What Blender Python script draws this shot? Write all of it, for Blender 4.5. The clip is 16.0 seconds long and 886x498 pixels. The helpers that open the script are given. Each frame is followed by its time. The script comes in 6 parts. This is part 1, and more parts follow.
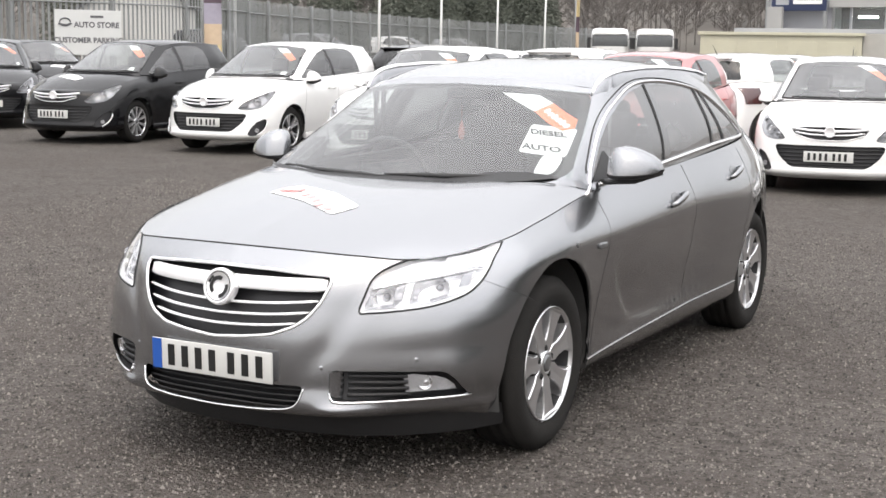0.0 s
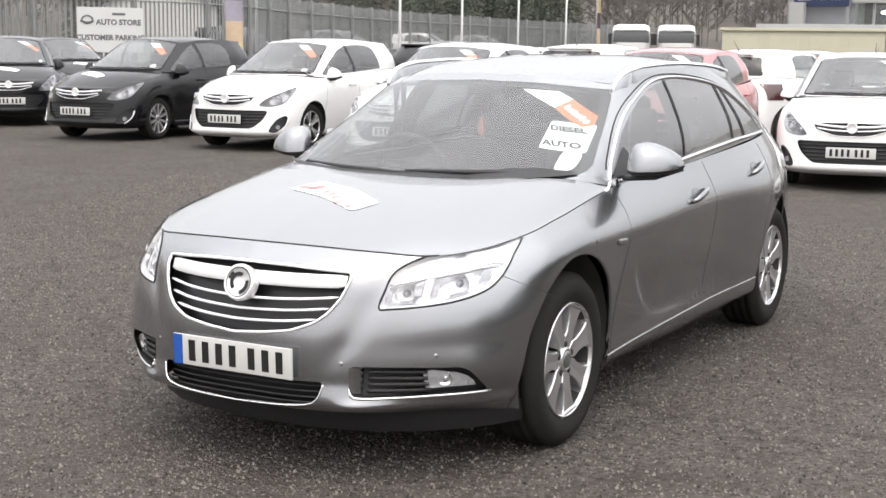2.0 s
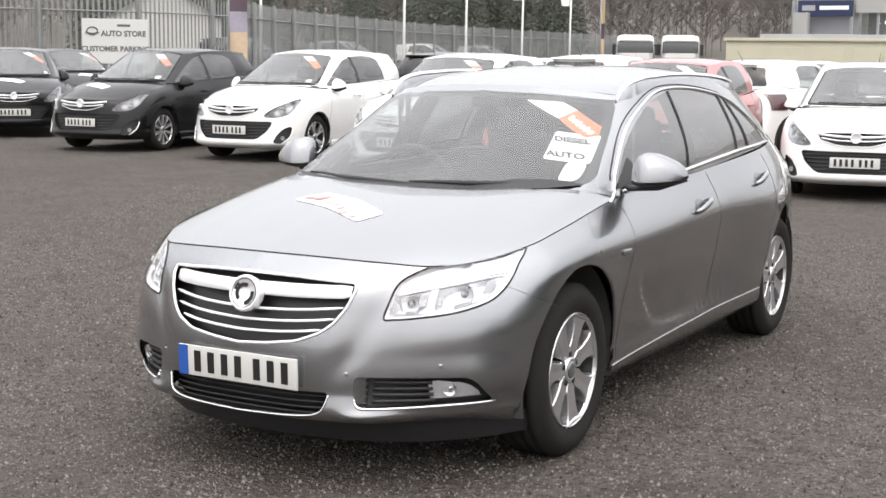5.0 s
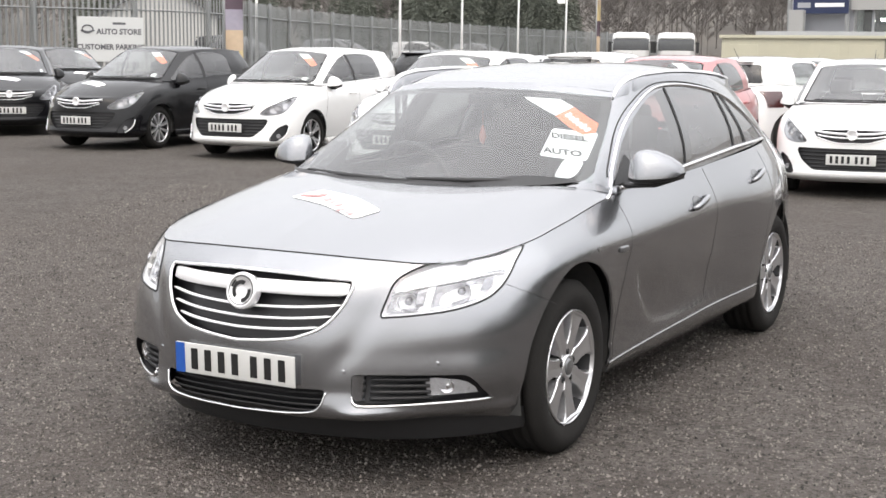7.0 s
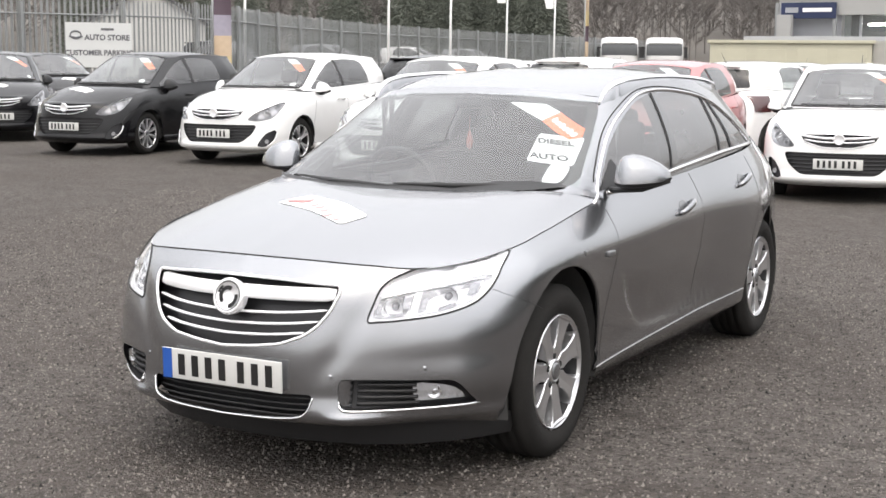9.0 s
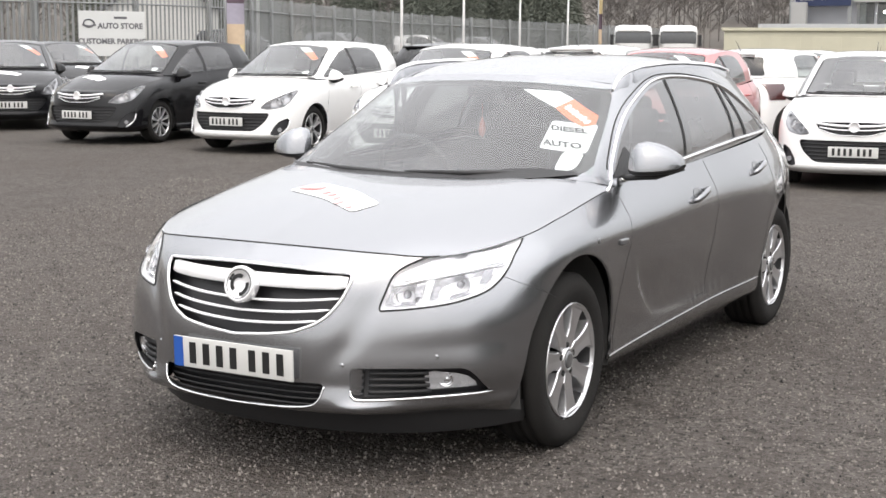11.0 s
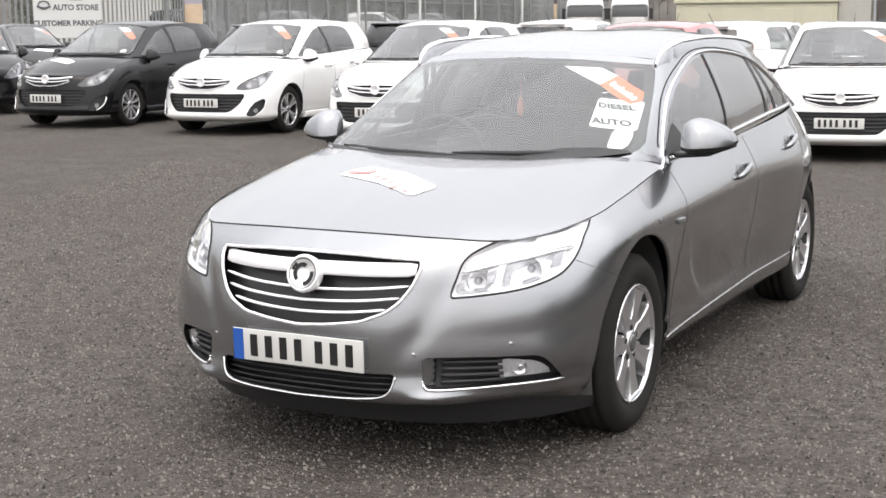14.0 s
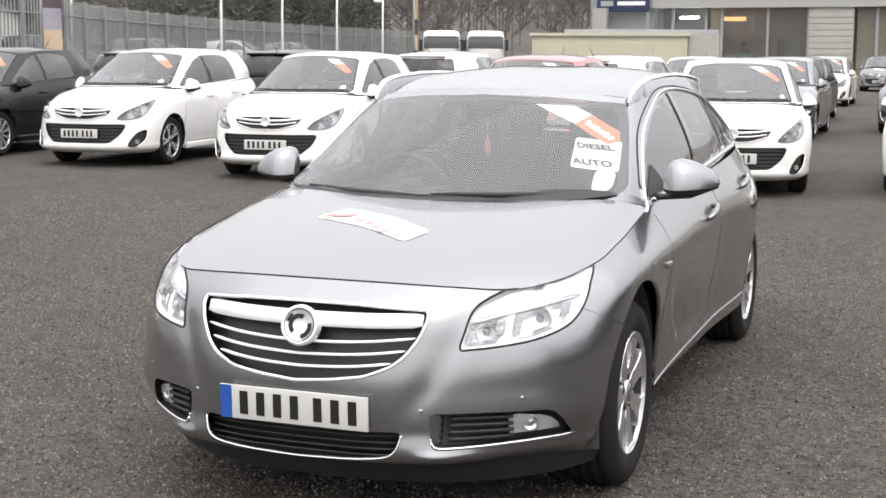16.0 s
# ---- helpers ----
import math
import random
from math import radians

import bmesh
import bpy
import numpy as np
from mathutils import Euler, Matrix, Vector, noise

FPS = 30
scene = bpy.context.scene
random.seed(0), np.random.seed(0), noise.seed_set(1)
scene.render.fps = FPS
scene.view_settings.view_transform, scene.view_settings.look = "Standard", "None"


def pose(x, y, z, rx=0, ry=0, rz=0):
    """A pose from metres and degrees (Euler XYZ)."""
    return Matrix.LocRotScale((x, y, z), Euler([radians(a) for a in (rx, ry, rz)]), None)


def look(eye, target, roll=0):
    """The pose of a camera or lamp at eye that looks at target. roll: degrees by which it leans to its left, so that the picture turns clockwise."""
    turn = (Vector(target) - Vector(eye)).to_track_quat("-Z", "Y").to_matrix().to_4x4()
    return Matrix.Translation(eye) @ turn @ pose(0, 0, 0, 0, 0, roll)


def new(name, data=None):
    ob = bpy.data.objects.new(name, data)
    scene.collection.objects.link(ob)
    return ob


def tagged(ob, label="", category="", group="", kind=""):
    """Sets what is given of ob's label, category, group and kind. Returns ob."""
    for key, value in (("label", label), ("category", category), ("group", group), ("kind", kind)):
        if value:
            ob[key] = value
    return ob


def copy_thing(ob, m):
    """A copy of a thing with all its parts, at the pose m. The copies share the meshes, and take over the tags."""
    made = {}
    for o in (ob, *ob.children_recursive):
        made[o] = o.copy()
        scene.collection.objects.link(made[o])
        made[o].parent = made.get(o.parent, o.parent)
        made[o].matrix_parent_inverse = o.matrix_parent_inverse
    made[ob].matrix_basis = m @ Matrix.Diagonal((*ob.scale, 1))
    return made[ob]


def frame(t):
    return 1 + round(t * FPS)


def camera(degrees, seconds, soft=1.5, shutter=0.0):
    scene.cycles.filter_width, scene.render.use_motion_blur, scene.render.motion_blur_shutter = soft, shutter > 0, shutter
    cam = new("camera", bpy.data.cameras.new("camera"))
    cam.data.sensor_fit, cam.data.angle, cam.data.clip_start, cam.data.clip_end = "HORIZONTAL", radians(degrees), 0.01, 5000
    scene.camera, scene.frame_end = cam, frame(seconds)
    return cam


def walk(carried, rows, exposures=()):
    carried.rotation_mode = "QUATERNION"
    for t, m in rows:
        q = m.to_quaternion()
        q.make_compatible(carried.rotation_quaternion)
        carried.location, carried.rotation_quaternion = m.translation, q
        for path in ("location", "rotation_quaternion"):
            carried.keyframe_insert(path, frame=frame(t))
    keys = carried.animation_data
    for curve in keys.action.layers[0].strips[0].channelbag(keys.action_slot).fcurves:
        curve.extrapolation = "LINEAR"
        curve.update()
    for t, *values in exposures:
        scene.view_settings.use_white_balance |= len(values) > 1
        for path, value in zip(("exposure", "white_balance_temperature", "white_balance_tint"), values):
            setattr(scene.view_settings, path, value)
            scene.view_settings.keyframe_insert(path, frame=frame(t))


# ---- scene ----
# ---------- camera ----------
cam = camera(35.63, 16.0, soft=1.6)
# seconds, place in metres, yaw, pitch, roll in degrees
STEPS = [
    (0.0, 2.947, -4.746, 1.520, 28.18, -8.25, 0.83),
    (0.5, 2.950, -4.753, 1.514, 28.65, -8.48, 1.01),
    (1.0, 2.953, -4.749, 1.523, 28.91, -8.21, 0.79),
    (1.5, 2.960, -4.758, 1.517, 29.15, -8.12, 0.61),
    (2.0, 2.953, -4.747, 1.519, 29.06, -8.40, 0.70),
    (2.5, 2.952, -4.753, 1.519, 29.03, -8.10, 0.66),
    (3.0, 2.946, -4.749, 1.521, 28.78, -8.61, 0.67),
    (3.5, 2.954, -4.757, 1.519, 29.19, -8.06, 0.61),
    (4.0, 2.958, -4.754, 1.514, 29.56, -7.97, 0.38),
    (4.2, 2.963, -4.757, 1.523, 29.49, -7.94, 0.36),
    (6.3, 2.951, -4.761, 1.519, 28.97, -8.06, 0.99),
    (6.5, 2.955, -4.756, 1.521, 29.05, -8.02, 0.97),
    (7.0, 2.954, -4.759, 1.519, 29.08, -8.06, 0.53),
    (7.5, 2.956, -4.759, 1.519, 28.69, -7.44, 0.66),
    (8.0, 2.956, -4.755, 1.521, 28.54, -7.87, 0.50),
    (8.2, 2.959, -4.762, 1.518, 28.54, -7.96, 0.52),
    (10.3, 2.969, -4.758, 1.523, 28.84, -7.59, 0.29),
    (10.5, 2.962, -4.741, 1.511, 28.88, -7.84, 0.28),
    (11.0, 2.955, -4.733, 1.513, 29.19, -8.32, 0.37),
    (11.5, 2.927, -4.750, 1.515, 28.07, -8.83, 0.85),
    (12.0, 2.877, -4.777, 1.506, 27.50, -9.03, 0.59),
    (12.5, 2.811, -4.751, 1.514, 28.89, -9.20, 1.85),
    (13.0, 2.748, -4.672, 1.523, 29.34, -8.24, 2.59),
    (13.5, 2.655, -4.706, 1.511, 27.00, -7.52, 1.35),
    (14.0, 2.526, -4.799, 1.518, 27.09, -9.28, -0.49),
    (14.5, 2.421, -4.797, 1.535, 27.07, -10.36, 0.96),
    (15.0, 2.295, -4.714, 1.517, 24.68, -9.45, 1.70),
    (15.5, 2.148, -4.707, 1.527, 24.87, -7.33, 2.42),
    (16.0, 1.954, -4.770, 1.542, 20.78, -8.08, 0.26),
]
walk(cam, [(t, pose(x, y, z, 90 + pitch, 0, yaw) @ pose(0, 0, 0, 0, 0, roll)) for t, x, y, z, yaw, pitch, roll in STEPS],
     [(0.0, .93), (13.0, .93), (15.0, .88), (16.0, .84)])
from mathutils.bvhtree import BVHTree

# ---------- light ----------
world = bpy.data.worlds.new("overcast_sky")
scene.world = world
world.use_nodes = True
wn = world.node_tree
sky = wn.nodes.new("ShaderNodeTexSky")
sky.sky_type, sky.sun_disc = "NISHITA", False
sky.sun_elevation, sky.sun_rotation = radians(58), radians(150)
sky.air_density, sky.dust_density, sky.ozone_density = 1.0, 6.0, 1.0
veil = wn.nodes.new("ShaderNodeMix")
veil.data_type, veil.inputs[0].default_value = "RGBA", 0.8
veil.inputs[7].default_value = (6.6, 6.5, 6.5, 1)
wn.links.new(sky.outputs[0], veil.inputs[6])
# an overcast sky is about three times brighter overhead than at the horizon
where, apart = wn.nodes.new("ShaderNodeTexCoord"), wn.nodes.new("ShaderNodeSeparateXYZ")
rise, cloud = wn.nodes.new("ShaderNodeMapRange"), wn.nodes.new("ShaderNodeMix")
cloud.data_type, cloud.blend_type, cloud.inputs[0].default_value = "RGBA", "MULTIPLY", 1.0
for k, v in ((1, 0.0), (2, 1.0), (3, 0.52), (4, 1.6)):
    rise.inputs[k].default_value = v
wn.links.new(where.outputs["Generated"], apart.inputs[0])
wn.links.new(apart.outputs[2], rise.inputs[0])
wn.links.new(veil.outputs[2], cloud.inputs[6])
wn.links.new(rise.outputs[0], cloud.inputs[7])
wn.links.new(cloud.outputs[2], wn.nodes["Background"].inputs[0])
wn.nodes["Background"].inputs[1].default_value = 0.15
sun = new("sun", bpy.data.lights.new("sun", "SUN"))
sun.data.energy, sun.data.angle, sun.data.color = 0.6, radians(140), (1.0, 0.98, 0.95)
sun.matrix_world = look((12, -18, 34), (0, 0, 0))


# ---------- materials ----------
def nodes_of(name):
    m = bpy.data.materials.new(name)
    m.use_nodes = True
    return m, m.node_tree.nodes, m.node_tree.links, m.node_tree.nodes["Principled BSDF"]


def mat(name, color, rough=0.5, metal=0.0, coat=0.0, vary=0.12, scale=8.0, bump=0.0, bump_scale=200.0, spread=0.0):
    """A plain surface with a grain of two sizes in its colour and its gloss."""
    m, n, l, b = nodes_of(name)
    tc = n.new("ShaderNodeTexCoord")
    big, fine = n.new("ShaderNodeTexNoise"), n.new("ShaderNodeTexNoise")
    big.inputs["Scale"].default_value, fine.inputs["Scale"].default_value = scale, scale * 14
    big.inputs["Detail"].default_value = 5
    l.new(tc.outputs["Object"], big.inputs["Vector"])
    l.new(tc.outputs["Object"], fine.inputs["Vector"])
    mix = n.new("ShaderNodeMix")
    mix.data_type = "RGBA"
    mix.inputs[6].default_value = (*[c * (1 - vary) for c in color], 1)
    mix.inputs[7].default_value = (*[min(1, c * (1 + vary)) for c in color], 1)
    add = n.new("ShaderNodeMath")
    add.operation = "MULTIPLY_ADD"
    add.inputs[1].default_value = 0.35
    l.new(fine.outputs[0], add.inputs[0])
    l.new(big.outputs[0], add.inputs[2])
    sub = n.new("ShaderNodeMath")
    sub.operation = "SUBTRACT"
    sub.inputs[1].default_value = 0.17
    l.new(add.outputs[0], sub.inputs[0])
    l.new(sub.outputs[0], mix.inputs[0])
    out = mix.outputs[2]
    if spread:
        info, hsv = n.new("ShaderNodeObjectInfo"), n.new("ShaderNodeHueSaturation")
        ramp = n.new("ShaderNodeMapRange")
        ramp.inputs[3].default_value, ramp.inputs[4].default_value = 1 - spread, 1 + spread
        l.new(info.outputs["Random"], ramp.inputs[0])
        l.new(ramp.outputs[0], hsv.inputs["Value"])
        l.new(out, hsv.inputs["Color"])
        out = hsv.outputs[0]
    l.new(out, b.inputs["Base Color"])
    rr = n.new("ShaderNodeMapRange")
    rr.inputs[3].default_value, rr.inputs[4].default_value = rough * 0.85, min(1, rough * 1.15)
    l.new(big.outputs[0], rr.inputs[0])
    l.new(rr.outputs[0], b.inputs["Roughness"])
    b.inputs["Metallic"].default_value = metal
    b.inputs["Coat Weight"].default_value, b.inputs["Coat Roughness"].default_value = coat, 0.04
    if bump:
        bn, bt = n.new("ShaderNodeTexNoise"), n.new("ShaderNodeBump")
        bn.inputs["Scale"].default_value, bn.inputs["Detail"].default_value = bump_scale, 4
        l.new(tc.outputs["Object"], bn.inputs["Vector"])
        bt.inputs["Strength"].default_value, bt.inputs["Distance"].default_value = bump, 0.01
        l.new(bn.outputs[0], bt.inputs["Height"])
        l.new(bt.outputs[0], b.inputs["Normal"])
    return m


def paint(name, color, metal, rough, dirt=0.25, coat=1.0):
    """Car lacquer with fine flake and a film of road dirt low on the body."""
    m, n, l, b = nodes_of(name)
    tc = n.new("ShaderNodeTexCoord")
    flake, film = n.new("ShaderNodeTexNoise"), n.new("ShaderNodeTexNoise")
    flake.inputs["Scale"].default_value, film.inputs["Scale"].default_value = 900, 3.5
    film.inputs["Detail"].default_value = 8
    l.new(tc.outputs["Object"], flake.inputs["Vector"])
    l.new(tc.outputs["Object"], film.inputs["Vector"])
    hue = n.new("ShaderNodeMix")
    hue.data_type = "RGBA"
    hue.inputs[6].default_value = (*[c * 0.9 for c in color], 1)
    hue.inputs[7].default_value = (*[min(1, c * 1.1) for c in color], 1)
    l.new(flake.outputs[0], hue.inputs[0])
    ramp = n.new("ShaderNodeMapRange")
    ramp.inputs[1].default_value, ramp.inputs[2].default_value = 0.5, 0.85
    ramp.inputs[4].default_value = dirt
    l.new(film.outputs[0], ramp.inputs[0])
    grime_or_veil = n.new("ShaderNodeMix")
    grime_or_veil.data_type = "RGBA"
    grime_or_veil.inputs[7].default_value = (0.2, 0.195, 0.19, 1)
    l.new(ramp.outputs[0], grime_or_veil.inputs[0])
    l.new(hue.outputs[2], grime_or_veil.inputs[6])
    l.new(grime_or_veil.outputs[2], b.inputs["Base Color"])
    rr = n.new("ShaderNodeMath")
    rr.operation = "MULTIPLY_ADD"
    rr.inputs[1].default_value, rr.inputs[2].default_value = 0.5, rough
    l.new(ramp.outputs[0], rr.inputs[0])
    l.new(rr.outputs[0], b.inputs["Roughness"])
    b.inputs["Metallic"].default_value = metal
    b.inputs["Coat Weight"].default_value, b.inputs["Coat Roughness"].default_value = coat, 0.06
    b.inputs["Specular IOR Level"].default_value = 0.5 * coat
    return m


def glass(name, tint, rough=0.02, haze=0.07):
    """A pane: it lets light through and mirrors by its angle."""
    m, n, l, b = nodes_of(name)
    n.remove(b)
    clear, gloss, mix, fr = n.new("ShaderNodeBsdfTransparent"), n.new("ShaderNodeBsdfGlossy"), n.new("ShaderNodeMixShader"), n.new("ShaderNodeMapRange")
    clear.inputs[0].default_value = (*tint, 1)
    gloss.inputs["Roughness"].default_value = rough
    # mirrors little when seen square on and more and more towards grazing
    lw, bend = n.new("ShaderNodeLayerWeight"), n.new("ShaderNodeMath")
    lw.inputs["Blend"].default_value = 0.5
    bend.operation, bend.inputs[1].default_value = "POWER", 3.5
    l.new(lw.outputs["Facing"], bend.inputs[0])
    l.new(bend.outputs[0], fr.inputs[0])
    fr.inputs[3].default_value, fr.inputs[4].default_value = 0.06, 1.0
    # a pale diffuse veil puts reflected sky brightness into the pane's colour
    film, pale_veil, grime_or_veil, spots = n.new("ShaderNodeMixShader"), n.new("ShaderNodeBsdfDiffuse"), n.new("ShaderNodeMapRange"), n.new("ShaderNodeTexNoise")
    pale_veil.inputs[0].default_value = (0.6, 0.6, 0.62, 1)
    spots.inputs["Scale"].default_value, spots.inputs["Detail"].default_value = 2.5, 2
    grime_or_veil.inputs[3].default_value, grime_or_veil.inputs[4].default_value = haze * 0.7, haze * 1.3
    l.new(spots.outputs[0], grime_or_veil.inputs[0])
    l.new(grime_or_veil.outputs[0], film.inputs[0])
    l.new(clear.outputs[0], film.inputs[1])
    l.new(pale_veil.outputs[0], film.inputs[2])
    l.new(fr.outputs[0], mix.inputs[0])
    l.new(film.outputs[0], mix.inputs[1])
    l.new(gloss.outputs[0], mix.inputs[2])
    l.new(mix.outputs[0], n["Material Output"].inputs[0])
    return m


def tarmac():
    """Worn black-top with pale chippings, damp dark patches and a coarse grain."""
    m, n, l, b = nodes_of("tarmac")
    tc = n.new("ShaderNodeTexCoord")

    def tex(kind, scale, detail=4):
        t = n.new(kind)
        t.inputs["Scale"].default_value = scale
        if "Detail" in t.inputs:
            t.inputs["Detail"].default_value = detail
        l.new(tc.outputs["Object"], t.inputs["Vector"])
        return t

    def blend(fac, a, c):
        x = n.new("ShaderNodeMix")
        x.data_type = "RGBA"
        l.new(fac, x.inputs[0])
        for k, v in ((6, a), (7, c)):
            if isinstance(v, tuple):
                x.inputs[k].default_value = (*v, 1)
            else:
                l.new(v, x.inputs[k])
        return x.outputs[2]

    def ramp(src, a, c, lo=0.0, hi=1.0):
        x = n.new("ShaderNodeMapRange")
        for k, v in ((1, a), (2, c), (3, lo), (4, hi)):
            x.inputs[k].default_value = v
        l.new(src, x.inputs[0])
        return x.outputs[0]

    chips = tex("ShaderNodeTexVoronoi", 115)
    chips2 = tex("ShaderNodeTexVoronoi", 210)
    chips3 = tex("ShaderNodeTexVoronoi", 46)
    stone3 = n.new("ShaderNodeSeparateColor")
    l.new(chips3.outputs["Color"], stone3.inputs[0])
    grit = tex("ShaderNodeTexNoise", 55, 10)
    patch = tex("ShaderNodeTexNoise", 0.45, 7)
    blot = tex("ShaderNodeTexNoise", 2.2, 7)
    stone, stone2 = n.new("ShaderNodeSeparateColor"), n.new("ShaderNodeSeparateColor")
    l.new(chips.outputs["Color"], stone.inputs[0])
    l.new(chips2.outputs["Color"], stone2.inputs[0])
    base = blend(ramp(stone.outputs[0], 0.35, 0.85), (0.0095, 0.0085, 0.0078), (0.0900, 0.0800, 0.0730))
    base = blend(ramp(grit.outputs[0], 0.47, 0.62, 0, 0.15), base, (0.042, 0.037, 0.033))
    base = blend(ramp(stone2.outputs[1], 0.6, 1.0, 0, 0.5), base, (0.088, 0.079, 0.0715))
    base = blend(ramp(stone.outputs[1], 0.82, 0.93, 0, 0.7), base, (0.2902, 0.2641, 0.2394))
    base = blend(ramp(stone3.outputs[2], 0.4, 0.9, 0, 0.72), base, (0.0140, 0.0115, 0.0097))
    base = blend(ramp(stone3.outputs[0], 0.66, 0.95, 0, 0.62), base, (0.135, 0.122, 0.111))
    base = blend(ramp(blot.outputs[0], 0.48, 0.70, 0, 0.55), base, (0.034, 0.026, 0.021))
    mottle = tex("ShaderNodeTexNoise", 9, 5)
    base = blend(ramp(mottle.outputs[0], 0.52, 0.68, 0, 0.28), base, (0.021, 0.0165, 0.0135))
    base = blend(ramp(mottle.outputs[0], 0.46, 0.30, 0, 0.2), base, (0.066, 0.0595, 0.0545))
    base = blend(ramp(patch.outputs[0], 0.42, 0.62, 0, 0.3), base, (0.066, 0.0545, 0.047))
    l.new(base, b.inputs["Base Color"])
    l.new(ramp(blot.outputs[0], 0.4, 0.8, 0.9, 0.65), b.inputs["Roughness"])
    b.inputs["Specular IOR Level"].default_value = 0.2
    h = n.new("ShaderNodeMath")
    h.operation = "ADD"
    l.new(chips3.outputs["Distance"], h.inputs[0])
    l.new(grit.outputs[0], h.inputs[1])
    bt = n.new("ShaderNodeBump")
    bt.inputs["Strength"].default_value, bt.inputs["Distance"].default_value = 1.0, 0.014
    l.new(h.outputs[0], bt.inputs["Height"])
    l.new(bt.outputs[0], b.inputs["Normal"])
    return m


def leaves(name, a, c):
    m, n, l, b = nodes_of(name)
    geo, ramp = n.new("ShaderNodeNewGeometry"), n.new("ShaderNodeMix")
    ramp.data_type = "RGBA"
    ramp.inputs[6].default_value, ramp.inputs[7].default_value = (*a, 1), (*c, 1)
    l.new(geo.outputs["Random Per Island"], ramp.inputs[0])
    l.new(ramp.outputs[2], b.inputs["Base Color"])
    b.inputs["Roughness"].default_value = 0.8
    return m


SILVER = paint("silver_lacquer", (0.29, 0.295, 0.308), 0.96, 0.25, 0.06)
WHITE = paint("white_lacquer", (0.78, 0.78, 0.77), 0.0, 0.3, 0.08)
BLACK = paint("black_lacquer", (0.006, 0.006, 0.007), 0.0, 0.22, 0.012, 0.4)
RED = paint("red_lacquer", (0.5, 0.15, 0.15), 0.2, 0.3, 0.15)
GREY = paint("grey_lacquer", (0.16, 0.165, 0.17), 0.6, 0.35, 0.15)
SCREEN = glass("windscreen_glass", (0.82, 0.86, 0.85), haze=0.085)
TINTED = glass("tinted_glass", (0.5, 0.53, 0.51), haze=0.1)
REARGLASS = glass("rear_glass", (0.1, 0.105, 0.105), haze=0.04)
SIDEGLASS = glass("side_glass", (0.6, 0.64, 0.62), haze=0.2)
PRIVACY = glass("privacy_glass", (0.14, 0.15, 0.148), haze=0.24)
LENS = glass("lamp_lens", (0.95, 0.96, 0.97), 0.01, 0.03)
CHROME = mat("chrome", (0.88, 0.88, 0.89), 0.16, 1.0, vary=0.03)
ALLOY = mat("alloy", (0.68, 0.68, 0.69), 0.3, 0.9, vary=0.08)
REFLECTOR = mat("lamp_reflector", (0.9, 0.9, 0.92), 0.3, 0.3, vary=0.05)
SATIN = mat("satin_aluminium", (0.9, 0.9, 0.91), 0.35, 0.5, vary=0.03)
BARREL = mat("dark_rim", (0.05, 0.05, 0.052), 0.5, 0.5)
GLOSSY = mat("gloss_black", (0.03, 0.03, 0.032), 0.12, coat=1.0)
LAMPGLASS = mat("fog_glass", (0.3, 0.3, 0.31), 0.15, 0.2)
RAIL = mat("satin_silver", (.8, .8, .81), .3, .6, vary=.04)
CHAMBER = mat("lamp_chamber", (0.34, 0.34, 0.36), 0.15, 0.6, vary=0.1, bump=1.0, bump_scale=45)
BEZEL = mat("pale_bezel", (0.93, 0.93, 0.95), 0.25, 0.0, vary=0.03)
FACETS = mat("faceted_reflector", (0.82, 0.82, 0.84), 0.12, 0.6, vary=0.05, bump=1.0, bump_scale=38)
RUBBER = mat("tyre_rubber", (0.022, 0.021, 0.02), 0.85, vary=0.3, scale=12, bump=0.3)
RUBBER.node_tree.nodes["Principled BSDF"].inputs["Specular IOR Level"].default_value = 0.15
TRIM = mat("black_trim", (0.018, 0.018, 0.019), 0.5, vary=0.2, bump=0.15, bump_scale=600)
GAP = mat("gap_shadow_seal", (0.012, 0.012, 0.012), 0.7)
LINER = mat("arch_liner_felt", (0.06, 0.059, 0.058), 0.95, vary=0.3, scale=20, bump=0.4, bump_scale=300)
MESHB = mat("grille_black", (0.013, 0.013, 0.015), 0.45, vary=0.2)
FABRIC = mat("seat_cloth", (0.03, 0.03, 0.032), 0.95, vary=0.25, scale=30, bump=0.4, bump_scale=900)
DASH = mat("dashboard_plastic", (0.028, 0.028, 0.03), 0.65, vary=0.2, bump=0.2, bump_scale=700)
PAPER = mat("sticker_white", (0.85, 0.85, 0.84), 0.5, vary=0.03)
ORANGE = mat("sticker_orange", (0.82, 0.18, 0.05), 0.5, vary=0.06)
FADED = mat("sticker_faded_red", (0.75, 0.35, 0.35), 0.5, vary=0.05)
PLATE = mat("plate_white", (0.6, 0.6, 0.58), 0.4, vary=0.04)
SIGNWHITE = mat("sign_white", (0.62, 0.63, 0.62), 0.6, vary=0.06, scale=2)
INK = mat("ink_black", (0.012, 0.012, 0.012), 0.5)
BLUE = mat("plate_blue", (0.02, 0.09, 0.38), 0.4, vary=0.05)
REDLENS = mat("red_lens", (0.06, 0.014, 0.015), 0.15, coat=1.0)
TARMAC = tarmac()
GALV = mat("galvanised_steel", (0.29, 0.3, 0.3), 0.5, 0.35, vary=0.18, scale=3)
WHITEWALL = mat("white_cladding", (0.37, 0.37, 0.36), 0.6, vary=0.06, scale=1.5)
CREAM = mat("cream_steel", (0.5, 0.48, 0.37), 0.55, vary=0.1, scale=1.2, bump=0.1, bump_scale=20)
GREYWALL = mat("grey_cladding", (0.33, 0.34, 0.36), 0.55, vary=0.08, scale=1.5)
BLUESIGN = mat("blue_sign", (0.016, 0.026, 0.075), 0.4, vary=0.08)
